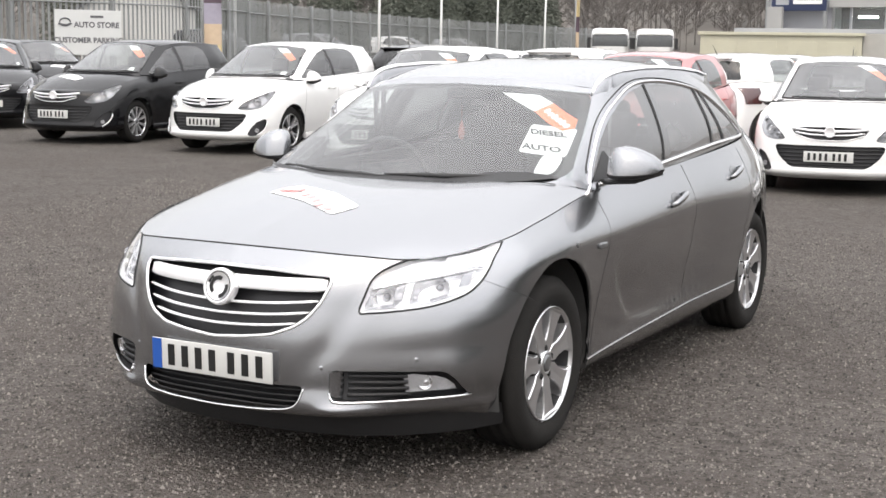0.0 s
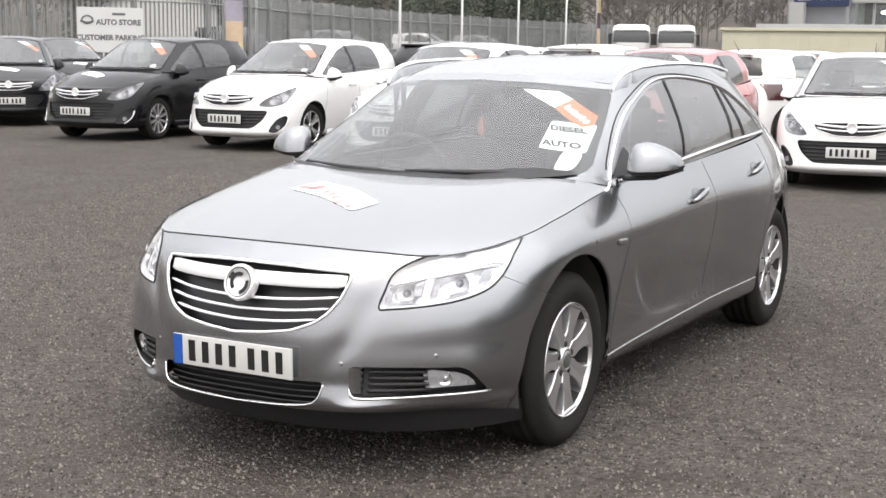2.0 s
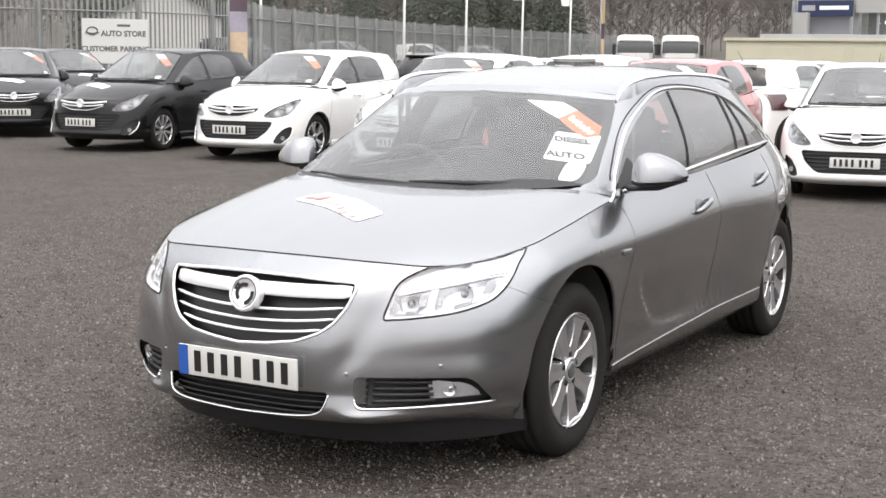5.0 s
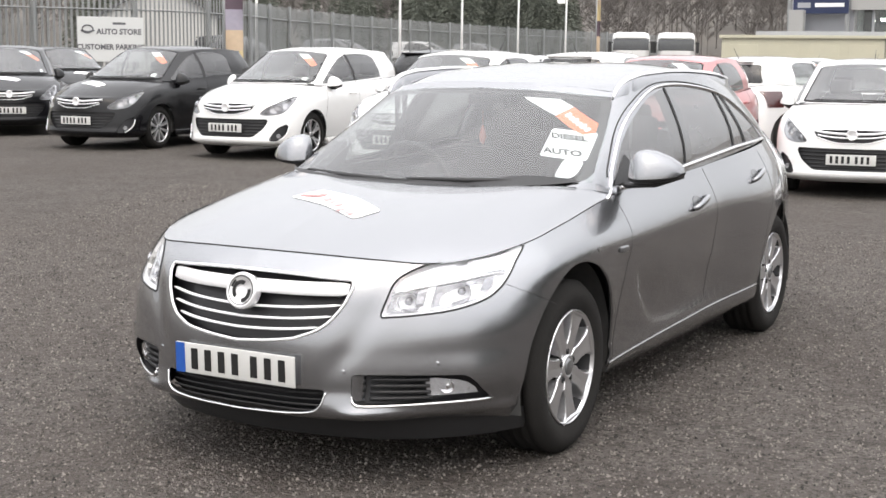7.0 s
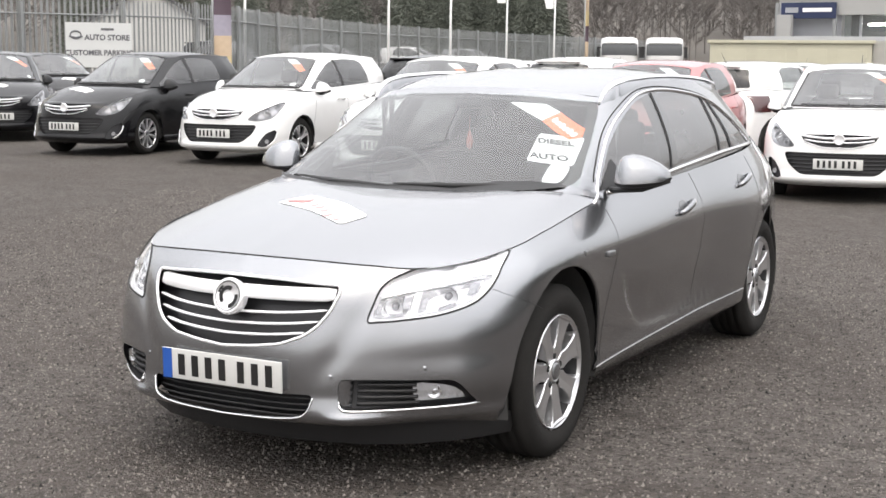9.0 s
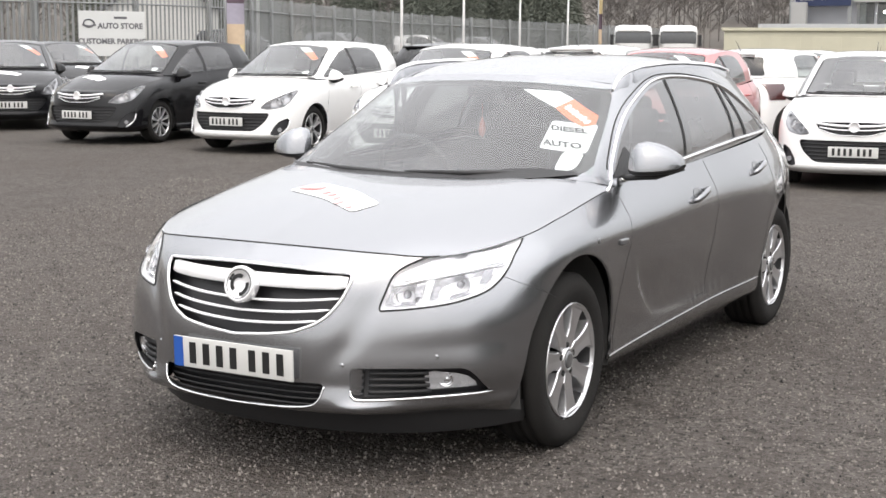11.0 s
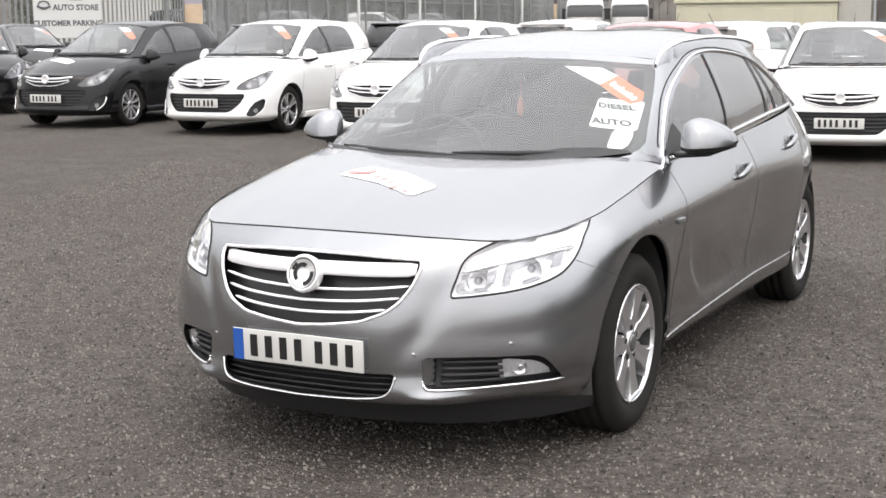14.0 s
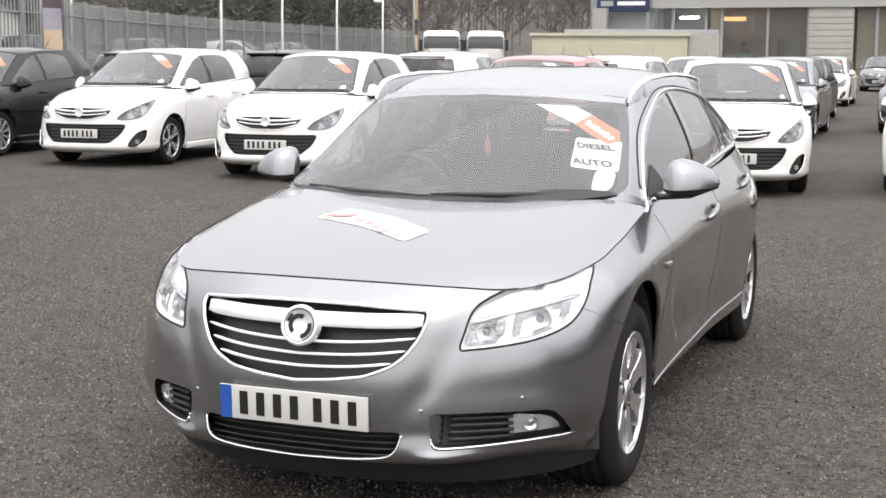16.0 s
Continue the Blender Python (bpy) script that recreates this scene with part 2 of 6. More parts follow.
BLOCK = mat("pale_block", (0.4, 0.39, 0.36), 0.85, vary=0.14, scale=2, bump=0.3, bump_scale=30)
WARMWALL = mat("showroom_interior", (0.45, 0.3, 0.2), 0.7, vary=0.2)
BARK = mat("bark", (0.09, 0.078, 0.068), 0.9, vary=0.3, scale=3)
# twigs and needles lightened and evened, so distance haze sits in their colour
TWIGS = leaves("bare_twigs", (0.15, 0.138, 0.127), (0.185, 0.17, 0.158))
NEEDLES = leaves("conifer_needles", (0.085, 0.095, 0.076), (0.105, 0.115, 0.092))
SCRUB = leaves("scrub", (0.08, 0.08, 0.06), (0.14, 0.125, 0.1))


def glowing(name, color, strength):
    m, n, l, b = nodes_of(name)
    b.inputs["Emission Color"].default_value, b.inputs["Emission Strength"].default_value = (*color, 1), strength
    return m


TUBE_LIGHT = glowing("strip_light", (1, 0.97, 0.9), 25)


# ---------- building tools ----------
def as_object(name, bm, material, parent=None, label="", smooth=True):
    bmesh.ops.recalc_face_normals(bm, faces=bm.faces)
    me = bpy.data.meshes.new(name)
    bm.to_mesh(me)
    bm.free()
    for m in material if isinstance(material, (list, tuple)) else [material]:
        me.materials.append(m)
    if smooth:
        for p in me.polygons:
            p.use_smooth = True
    ob = new(name, me)
    if parent:
        ob.parent = parent
    if label:
        ob["label"] = label
    return ob


def part(name, bm, material, parent, label="", smooth=True):
    return as_object(name, bm, material, parent, label, smooth)


def spline(u, pts, at):
    """Smooth curve through pts at the parameters u, read at the parameters at."""
    u, pts, at = np.asarray(u, float), np.asarray(pts, float), np.clip(np.asarray(at, float), u[0], u[-1])
    d = np.diff(pts, axis=0) / np.diff(u).reshape(-1, *[1] * (pts.ndim - 1))
    h = np.diff(u)
    m = np.empty_like(pts)
    w = (h[1:] / (h[:-1] + h[1:])).reshape(-1, *[1] * (pts.ndim - 1))
    m[1:-1] = d[:-1] * w + d[1:] * (1 - w)
    m[0], m[-1] = d[0], d[-1]
    k = np.clip(np.searchsorted(u, at, "right") - 1, 0, len(u) - 2)
    s = ((at - u[k]) / h[k]).reshape(-1, *[1] * (pts.ndim - 1))
    hk = h[k].reshape(s.shape)
    return ((2 * s**3 - 3 * s**2 + 1) * pts[k] + (s**3 - 2 * s**2 + s) * hk * m[k]
            + (3 * s**2 - 2 * s**3) * pts[k + 1] + (s**3 - s**2) * hk * m[k + 1])


def rounded(pts, n=6):
    """A closed outline rounded through its points."""
    p = np.array(pts + pts[:3], float)
    out = spline(range(len(p)), p, np.linspace(1, len(pts) + 1, n * len(pts), endpoint=False))
    return [tuple(q) for q in out]


def bevelled_poly(pts, r, n=4):
    """A closed outline with its corners rounded off by r."""
    out = []
    for i, p in enumerate(pts):
        p = Vector(p)
        a, c = Vector(pts[i - 1]) - p, Vector(pts[(i + 1) % len(pts)]) - p
        k = min(r, a.length * 0.45, c.length * 0.45)
        a, c = p + a.normalized() * k, p + c.normalized() * k
        for j in range(n + 1):
            s = j / n
            out.append(tuple(a * (1 - s) ** 2 + p * 2 * s * (1 - s) + c * s**2))
    return out


def grid_faces(bm, P, flip=False):
    """Quads over an array of points of rows and columns."""
    rows, cols = P.shape[:2]
    vs = [[bm.verts.new(P[i, j]) for j in range(cols)] for i in range(rows)]
    for i in range(rows - 1):
        for j in range(cols - 1):
            q = [vs[i][j], vs[i][j + 1], vs[i + 1][j + 1], vs[i + 1][j]]
            bm.faces.new(q[::-1] if flip else q)
    return vs


def box(bm, lo, hi, m=None, bevel=0.0):
    """A block between two corners, its edges rounded, laid by m."""
    r = bmesh.ops.create_cube(bm, size=1)
    vs = r["verts"]
    for v in vs:
        v.co = Vector([a if c < 0 else b for a, b, c in zip(lo, hi, v.co)])
    if bevel:
        es = list({e for v in vs for e in v.link_edges})
        made = bmesh.ops.bevel(bm, geom=es, offset=bevel, segments=2, affect="EDGES", profile=0.6)
        vs = list({v for f in made["faces"] for v in f.verts} | {v for v in vs if v.is_valid})
    if m is not None:
        bmesh.ops.transform(bm, matrix=m, verts=vs)
    return vs


def tube(bm, pts, r, closed=False, n=8, flat=1.0, up=(0, 0, 1), taper=None):
    """A round bar along pts; flat squeezes it along up."""
    pts = [Vector(p) for p in pts]
    up = Vector(up)
    rings = []
    for i, p in enumerate(pts):
        a = pts[i - 1] if closed or i else p
        c = pts[(i + 1) % len(pts)] if closed or i < len(pts) - 1 else p
        d = (c - a).normalized()
        s = d.cross(up)
        s = s.normalized() if s.length > 1e-4 else d.orthogonal().normalized()
        t = s.cross(d).normalized()
        k = r if taper is None else r * taper[i]
        rings.append([bm.verts.new(p + k * (s * math.cos(q) + t * flat * math.sin(q))) for q in [2 * math.pi * j / n for j in range(n)]])
    for i in range(len(rings) - (0 if closed else 1)):
        a, c = rings[i], rings[(i + 1) % len(rings)]
        for j in range(n):
            bm.faces.new((a[j], a[(j + 1) % n], c[(j + 1) % n], c[j]))
    if not closed:
        bm.faces.new(rings[0][::-1])
        bm.faces.new(rings[-1])
    return bm


def lathe(bm, profile, n=40, m=None):
    """A profile of (radius, along x) turned about the x axis."""
    rings = []
    for k in range(n):
        q = 2 * math.pi * k / n
        ring = [bm.verts.new((a, r * math.cos(q), r * math.sin(q))) for r, a in profile]
        rings.append(ring)
    for k in range(n):
        a, c = rings[k], rings[(k + 1) % n]
        for j in range(len(profile) - 1):
            bm.faces.new((a[j], a[j + 1], c[j + 1], c[j]))
    if m is not None:
        bmesh.ops.transform(bm, matrix=m, verts=[v for r in rings for v in r])


def flat2(co, axis):
    return (co.y, co.z) if axis == "x" else (co.x, co.z) if axis == "y" else (co.x, co.y)


def inside(p, poly):
    x, y, hit = p[0], p[1], False
    for i in range(len(poly)):
        (x0, y0), (x1, y1) = poly[i - 1], poly[i]
        if (y0 > y) != (y1 > y) and x < (x1 - x0) * (y - y0) / (y1 - y0) + x0:
            hit = not hit
    return hit


def cut_out(bm, poly, axis, where):
    """Cuts an outline, seen along an axis, into the sheet bm, and takes the piece out as a sheet of its own."""
    xs, ys = [p[0] for p in poly], [p[1] for p in poly]
    lo, hi = (min(xs) - 0.12, min(ys) - 0.12), (max(xs) + 0.12, max(ys) + 0.12)
    near = []
    for f in bm.faces:
        c = f.calc_center_median()
        p = flat2(c, axis)
        if lo[0] < p[0] < hi[0] and lo[1] < p[1] < hi[1] and where(c):
            near.append(f)
    for i in range(len(poly)):
        a, c = Vector(poly[i - 1]), Vector(poly[i])
        d = c - a
        if d.length < 1e-6:
            continue
        some, rest = [], []
        for f in near:
            p = [flat2(v.co, axis) for v in f.verts]
            far = 0.004
            ok = (max(q[0] for q in p) > min(a.x, c.x) - far and min(q[0] for q in p) < max(a.x, c.x) + far
                  and max(q[1] for q in p) > min(a.y, c.y) - far and min(q[1] for q in p) < max(a.y, c.y) + far)
            (some if ok else rest).append(f)
        if not some:
            continue
        co = Vector((0, a.x, a.y)) if axis == "x" else Vector((a.x, 0, a.y)) if axis == "y" else Vector((a.x, a.y, 0))
        no = Vector((0, d.y, -d.x)) if axis == "x" else Vector((d.y, 0, -d.x)) if axis == "y" else Vector((d.y, -d.x, 0))
        geom = some + list({e for f in some for e in f.edges}) + list({v for f in some for v in f.verts})
        r = bmesh.ops.bisect_plane(bm, geom=geom, dist=1e-5, plane_co=co, plane_no=no.normalized())
        near = rest + [g for g in r["geom"] if isinstance(g, bmesh.types.BMFace)]
    picked = [f for f in near if f.is_valid and inside(flat2(f.calc_center_median(), axis), poly)]
    piece = bmesh.new()
    made = {}
    for f in picked:
        vs = []
        for v in f.verts:
            if v not in made:
                made[v] = piece.verts.new(v.co)
            vs.append(made[v])
        piece.faces.new(vs)
    bmesh.ops.delete(bm, geom=picked, context="FACES")
    return piece


def shifted(bm, by=None, inset=0.0):
    """Moves a sheet by a vector, or along its own normals."""
    if by:
        bmesh.ops.translate(bm, vec=Vector(by), verts=bm.verts)
    if inset:
        bmesh.ops.recalc_face_normals(bm, faces=bm.faces)
        bm.normal_update()
        for v in bm.verts:
            v.co = v.co - v.normal * inset
    return bm


class Skin:
    """A sheet to lay points on, from in front, from the side or from above."""

    def __init__(self, *sheets):
        both = bmesh.new()
        for s in sheets:
            me = bpy.data.meshes.new("tmp")
            s.to_mesh(me)
            both.from_mesh(me)
            bpy.data.meshes.remove(me)
        self.tree = BVHTree.FromBMesh(both)
        both.free()

    def ray(self, o, d, out=0.0):
        p, nrm, _, _ = self.tree.ray_cast(Vector(o), Vector(d))
        if p is None:
            p, nrm, _, _ = self.tree.find_nearest(Vector(o) + Vector(d) * 3)
        if nrm.dot(Vector(d)) > 0:
            nrm = -nrm
        return p + nrm * out

    def side(self, y, z, out=0.0, sign=1):
        p = self.ray((3 * sign, y, z), (-sign, 0, 0), out)
        if p.x * sign < 0.3:
            p = self.tree.find_nearest(Vector((0.8 * sign, y, z)))[0] + Vector((out * sign, 0, 0))
        return p

    def front(self, x, z, out=0.0):
        return self.ray((x, -4, z), (0, 1, 0), out)

    def top(self, x, y, out=0.0):
        return self.ray((x, y, 4), (0, 0, -1), out)


def lot(x, y):
    """Height of the yard: a slight rise towards the row of cars by the fence."""
    s = lambda v: min(1, max(0, v)) ** 2 * (3 - 2 * min(1, max(0, v)))
    return .1 * s((y - 3) / 6) * s(-x / 9.5) * (1 - s((y - 20) / 4))


def dense(pts, step=0.03, closed=False):
    pts = [Vector(p) for p in pts]
    out = []
    for a, c in zip(pts, pts[1:] + (pts[:1] if closed else [])):
        k = max(1, int((c - a).length / step))
        out += [a.lerp(c, i / k) for i in range(k)]
    return out + ([] if closed else [pts[-1]])


def letters(name, text, size, m, material, parent, label="", wide=1.0, bold=0.0):
    """Raised lettering in the built-in font, as a mesh."""
    cu = bpy.data.curves.new(name, "FONT")
    cu.body, cu.size, cu.align_x, cu.align_y, cu.extrude, cu.resolution_u = text, size, "CENTER", "CENTER", 0.0006, 3
    cu.offset = bold
    tmp = bpy.data.objects.new(name, cu)
    me = bpy.data.meshes.new_from_object(tmp)
    bpy.data.objects.remove(tmp)
    me.transform(m @ Matrix.Diagonal((wide, 1, 1, 1)))
    me.materials.clear()
    me.materials.append(material)
    ob = new(name, me)
    if parent:
        ob.parent = parent
    if label:
        ob["label"] = label
    return ob


# ---------- car bodies ----------
def girdle(lines, rows, cols, height):
    """Half a shell lofted over lines that run from the nose round the flank to the tail."""
    W = np.array(lines, float)
    mid = W[len(W) // 2]
    u = np.r_[0, np.cumsum(np.linalg.norm(np.diff(mid, axis=0), axis=1))]
    at = np.linspace(0, u[-1], cols)
    A = np.array([spline(u, w, at) for w in W])
    return spline(height, A, np.linspace(height[0], height[-1], rows)), u


def both_sides(P):
    """The half sheet and its mirror image, joined on the middle line."""
    bm = bmesh.new()
    P = P.copy()
    P[:, 0, 0] = P[:, -1, 0] = 0
    grid_faces(bm, P)
    grid_faces(bm, P * (-1, 1, 1), flip=True)
    bmesh.ops.remove_doubles(bm, verts=bm.verts, dist=2e-4)
    return bm


def lid(front, side, rear, crown, rows, cols):
    """A sheet between a front edge, a rear edge (each from the middle outwards) and a side edge, mirrored, with a crown."""
    f = lambda e, n: spline(np.r_[0, np.cumsum(np.linalg.norm(np.diff(e, axis=0), axis=1))], e, np.linspace(0, np.linalg.norm(np.diff(e, axis=0), axis=1).sum(), n))
    F, S, R = f(np.array(front, float), cols), f(np.array(side, float), rows), f(np.array(rear, float), cols)
    a, b = np.linspace(0, 1, cols)[None, :, None], np.linspace(0, 1, rows)[:, None, None]
    P = (1 - b) * F[None] + b * R[None]
    edge = S[:, None] - ((1 - b) * F[-1] + b * R[-1])
    P = P + edge * a**1.5
    P[..., 2] += crown * ((1 - a**2) * (4 * b * (1 - b)))[..., 0]
    bm = bmesh.new()
    P[:, 0, 0] = 0
    grid_faces(bm, P)
    grid_faces(bm, P * (-1, 1, 1), flip=True)
    bmesh.ops.remove_doubles(bm, verts=bm.verts, dist=2e-4)
    return bm


def bowed(skin, z0, z1, half):
    """The smooth bowed surface that lies best on a skin in front: y over x and z, even in x."""
    terms = lambda x, z: np.array([x**a * (z - z0) ** b for a in (0, 2, 4, 6, 8) for b in (0, 1, 2, 3)])
    A, ys = [], []
    for t in np.linspace(.035, 1, 16):
        for x in np.linspace(0, half * (1.0 - .15 * t), 24):
            z = z0 + (z1 - z0) * t - .03 * t * (x / half) ** 2
            A.append(terms(x, z))
            ys.append(skin.front(x, z).y)
    k = np.linalg.lstsq(np.array(A), np.array(ys), rcond=None)[0]
    return lambda x, z: float(terms(x, z) @ k)


def off_pane(f, x, z, o):
    """A point o in front of a bowed surface, square to it."""
    n = Vector(((f(x + .002, z) - f(x - .002, z)) / .004, -1, (f(x, z + .002) - f(x, z - .002)) / .004)).normalized()
    return Vector((x, f(x, z) - .003, z)) + n * o


def pane(f, low, high, half_low, half_high, rows=16, cols=34):
    """A clean curved pane on a bowed surface, between two curves over x from -1 to 1."""
    xs = np.linspace(-1, 1, cols)
    lay = []
    for t in np.linspace(0, 1, rows):
        w = half_low + (half_high - half_low) * t
        zs = [low(x) + (high(x) - low(x)) * t for x in xs]
        lay.append([(w * x, f(w * x, z) - .003, z) for x, z in zip(xs, zs)])
    bm = bmesh.new()
    grid_faces(bm, np.array(lay))
    return bm


def ring(y, z, r, n=44):
    return [(y + r * math.cos(2 * math.pi * i / n), z + r * math.sin(2 * math.pi * i / n)) for i in range(n)]


def wheel(parent, y, x, r, spokes, width=0.215, rim=0.66, twin=False):
    """Tyre and alloy; x is the outer face, on either side of the car."""
    s = 1 if x > 0 else -1
    hub = new("wheel")
    hub.parent = parent
    hub.location = (x, y, r)
    if s < 0:
        hub.rotation_euler = (0, 0, math.pi)
    R, w = r * rim, width
    bm = bmesh.new()
    lathe(bm, [(R * 0.96, -w * 0.92), (R * 1.02, -w), (r * 0.9, -w * 1.0), (r * 0.97, -w * 0.95), (r, -w * 0.85), (r, -w * 0.72), (r * .98, -w * 0.7), (r * .98, -w * 0.66), (r, -w * 0.64), (r, -w * 0.52), (r * .98, -w * 0.5), (r * .98, -w * 0.46), (r, -w * 0.44), (r, -w * 0.32), (r * .98, -w * 0.3), (r * .98, -w * 0.26), (r, -w * 0.24), (r, -w * 0.15), (r * 0.97, -0.022),
               (r * 0.93, -0.006), (r * 0.86, 0.004), (r * 0.78, 0.003), (R * 1.03, -0.008), (R * 1.0, -0.014), (R * 0.97, -0.03)], 56)
    part("tyre", bm, RUBBER, hub)
    bm = bmesh.new()
    lathe(bm, [(R * 1.0, -0.012), (R * 0.995, -0.005), (R * 0.985, -0.006), (R * 0.96, -0.02)], 56)
    part("rim", bm, ALLOY, hub)
    bm = bmesh.new()
    lathe(bm, [(R * 0.96, -0.02), (R * 0.93, -0.07), (R * 0.9, -w * 0.9), (R * 0.97, -w)], 56)
    part("rim_barrel", bm, BARREL, hub, "dark inner rim")
    bm = bmesh.new()
    lathe(bm, [(R * 0.91, -w * 0.6), (0.002, -w * 0.6)], 40)
    lathe(bm, [(R * 0.7, -0.09), (R * 0.7, -0.08), (0.01, -0.08)], 40)
    part("brake_drum", bm, GAP, hub)
    if spokes == 7:
        # broad flat spokes parted by seven drop-shaped windows with bright walls
        ts = (.18, .30, .38, .44, .52, .62, .72, .80, .86, .90, .93, .955)
        gaps = (0, 0, 0, .009, .018, .0255, .031, .0345, .035, .031, .020, 0)
        for k in range(7):
            q = 2 * math.pi * (k + .38) / 7
            bm = bmesh.new()
            rows = []
            for t, gap in zip(ts, gaps):
                rad = R * t
                half = rad * math.sin(math.pi / 7) - gap
                depth = -.030 + .016 * t + (.006 if t > .9 else 0)
                row = []
                wall = gap > 0
                for g, dz in ((-1, -.045 if wall else -.003), (-.995, -.003), (-.9, .0015), (-.45, .0), (0, -.0015), (.45, .0), (.9, .0015), (.995, -.003), (1, -.045 if wall else -.003)):
                    inward = .004 if abs(g) == 1 and wall else 0
                    w = g * half - (inward if g < 0 else -inward)
                    row.append((depth + dz, rad * math.cos(q) - w * math.sin(q), rad * math.sin(q) + w * math.cos(q)))
                rows.append(row)
            grid_faces(bm, np.array(rows))
            part("spoke", bm, ALLOY, hub, smooth=False)
    for k in range(0 if spokes == 7 else spokes):
        q = 2 * math.pi * (k + 0.5) / spokes
        for off in ((-0.16, 0.16) if twin else (0,)):
            bm = bmesh.new()
            rows = []
            for t in np.linspace(0, 1, 6):
                rad = 0.045 + (R * 0.985 - 0.045) * t
                half = (0.014 + 0.004 * t) if twin else 0.011 + 0.012 * t
                a = off * (0.5 + 0.75 * t) if twin else 0
                depth = -0.02 + 0.012 * t
                prof = [(-1, -0.035), (-0.97, -0.004), (-0.9, 0.0), (0, -0.002), (0.9, 0.0), (0.97, -0.004), (1, -0.035)]
                row = []
                for g, dz in prof:
                    yy, zz = rad * math.cos(a) - g * half * math.sin(a), rad * math.sin(a) + g * half * math.cos(a)
                    row.append((depth + dz, yy * math.cos(q) - zz * math.sin(q), yy * math.sin(q) + zz * math.cos(q)))
                rows.append(row)
            grid_faces(bm, np.array(rows))
            part("spoke", bm, ALLOY, hub, smooth=False)
    bm = bmesh.new()
    lathe(bm, [(0.05, -0.04), (0.048, -0.021), (0.042, -0.017), (0.036, -0.017), (0.034, -0.022)], 28)
    part("hub", bm, ALLOY, hub)
    bm = bmesh.new()
    lathe(bm, [(0.035, -0.024), (0.033, -0.015), (0.02, -0.012), (0.001, -0.011)], 24)
    part("hub_cap", bm, GREY, hub, "grey hub cap")
    # flat dark discs stand in for the shade inside the bolt holes
    for k in range(5):
        bm = bmesh.new()
        q = 2 * math.pi * k / 5 + 0.3
        lathe(bm, [(0.0125, -0.035), (0.0125, -0.0225), (0.001, -0.0225)], 10, Matrix.Translation((0, 0.058 * math.cos(q), 0.058 * math.sin(q))))
        part("wheel_bolt", bm, GAP, hub)
    return hub


def arch_liner(parent, y, r, x, big):
    bm = bmesh.new()
    rows = []
    for a in np.linspace(-0.25, math.pi + 0.25, 30):
        rows.append([(xx, y + big * k * math.cos(a), r + big * k * math.sin(a)) for xx, k in ((x, 1.0), (x * 0.93, 1.015), (x * 0.6, 1.02), (x * 0.5, 0.4))])
    grid_faces(bm, np.array(rows))
    part("wheel_arch_liner", bm, LINER, parent)


def seams(name, parent, skin, lines, r=0.0009, material=None):
    """Panel joints: thin dark seals laid on the skin."""
    for kind, pts, sign in lines:
        bm = bmesh.new()
        p3 = []
        for q in dense([(*p, 0) for p in pts], 0.025):
            p3.append(skin.side(q.x, q.y, 0.0003, sign) if kind == "side" else skin.front(q.x, q.y, 0.0003) if kind == "front" else skin.top(q.x, q.y, 0.0003))
        tube(bm, p3, r, n=6)
        part(name, bm, material or GAP, parent)


def plate(parent, centre, tilt, yaw=0.0, band=True):
    """A number plate whose characters are plain bars."""
    m = Matrix.Translation(centre) @ pose(0, 0, 0, 90 + tilt, 0, 0)
    bm = bmesh.new()
    box(bm, (-0.26, -0.0555, -0.006), (0.26, 0.0555, 0.002), m, 0.002)
    pl = part("number_plate", bm, PLATE, parent, "white plate with black bars")
    if band:
        bm = bmesh.new()
        box(bm, (-0.259, -0.0545, 0.002), (-0.218, 0.0545, 0.0035), m)
        part("country_band", bm, BLUE, pl, "blue band", smooth=False)
    x = -0.195 if band else -0.225
    for k in range(7):
        bm = bmesh.new()
        box(bm, (x + .006, -0.0385, 0.0025), (x + 0.035, 0.0385, 0.004), m)
        part("bar", bm, INK, pl, smooth=False)
        x += 0.06 + (0.022 if k == 3 else 0)
    return pl


def seat(parent, x, y, z=0.28, name="seat", k=1.0):
    bm = bmesh.new()
    box(bm, (x - 0.24, y, z), (x + 0.24, y + 0.5, z + 0.2), None, 0.05)
    box(bm, (x - 0.24, -0.06, 0), (x + 0.24, 0.09, 0.6), Matrix.Translation((0, y + 0.52, z + 0.12)) @ pose(0, 0, 0, -20), 0.05)
    s = part(name, bm, FABRIC, parent, "dark cloth seat")
    bm = bmesh.new()
    box(bm, (x - 0.13, -0.05, 0.62), (x + 0.13, 0.06, 0.8), Matrix.Translation((0, y + 0.52, z + 0.12)) @ pose(0, 0, 0, -17), 0.04)
    part("headrest", bm, FABRIC, s)


def stuck(parent, name, outline, skin_fn, material, thick=0.0015, label=""):
    """A flat sticker over an outline, laid on a skin."""
    poly = [Vector((*p, 0)) for p in outline]
    mid = sum(poly, Vector()) / len(poly)
    edge = dense(poly, 0.03, True)
    bm = bmesh.new()
    rows = []
    for k in (1.0, 0.75, 0.5, 0.25):
        rows.append([bm.verts.new(skin_fn(*(mid + (p - mid) * k).xy, thick)) for p in edge])
    c = bm.verts.new(skin_fn(*mid.xy, thick))
    n = len(edge)
    for a, b in zip(rows, rows[1:]):
        for i in range(n):
            bm.faces.new((a[i], a[(i + 1) % n], b[(i + 1) % n], b[i]))
    for i in range(n):
        bm.faces.new((rows[-1][i], rows[-1][(i + 1) % n], c))
    return part(name, bm, material, parent, label)


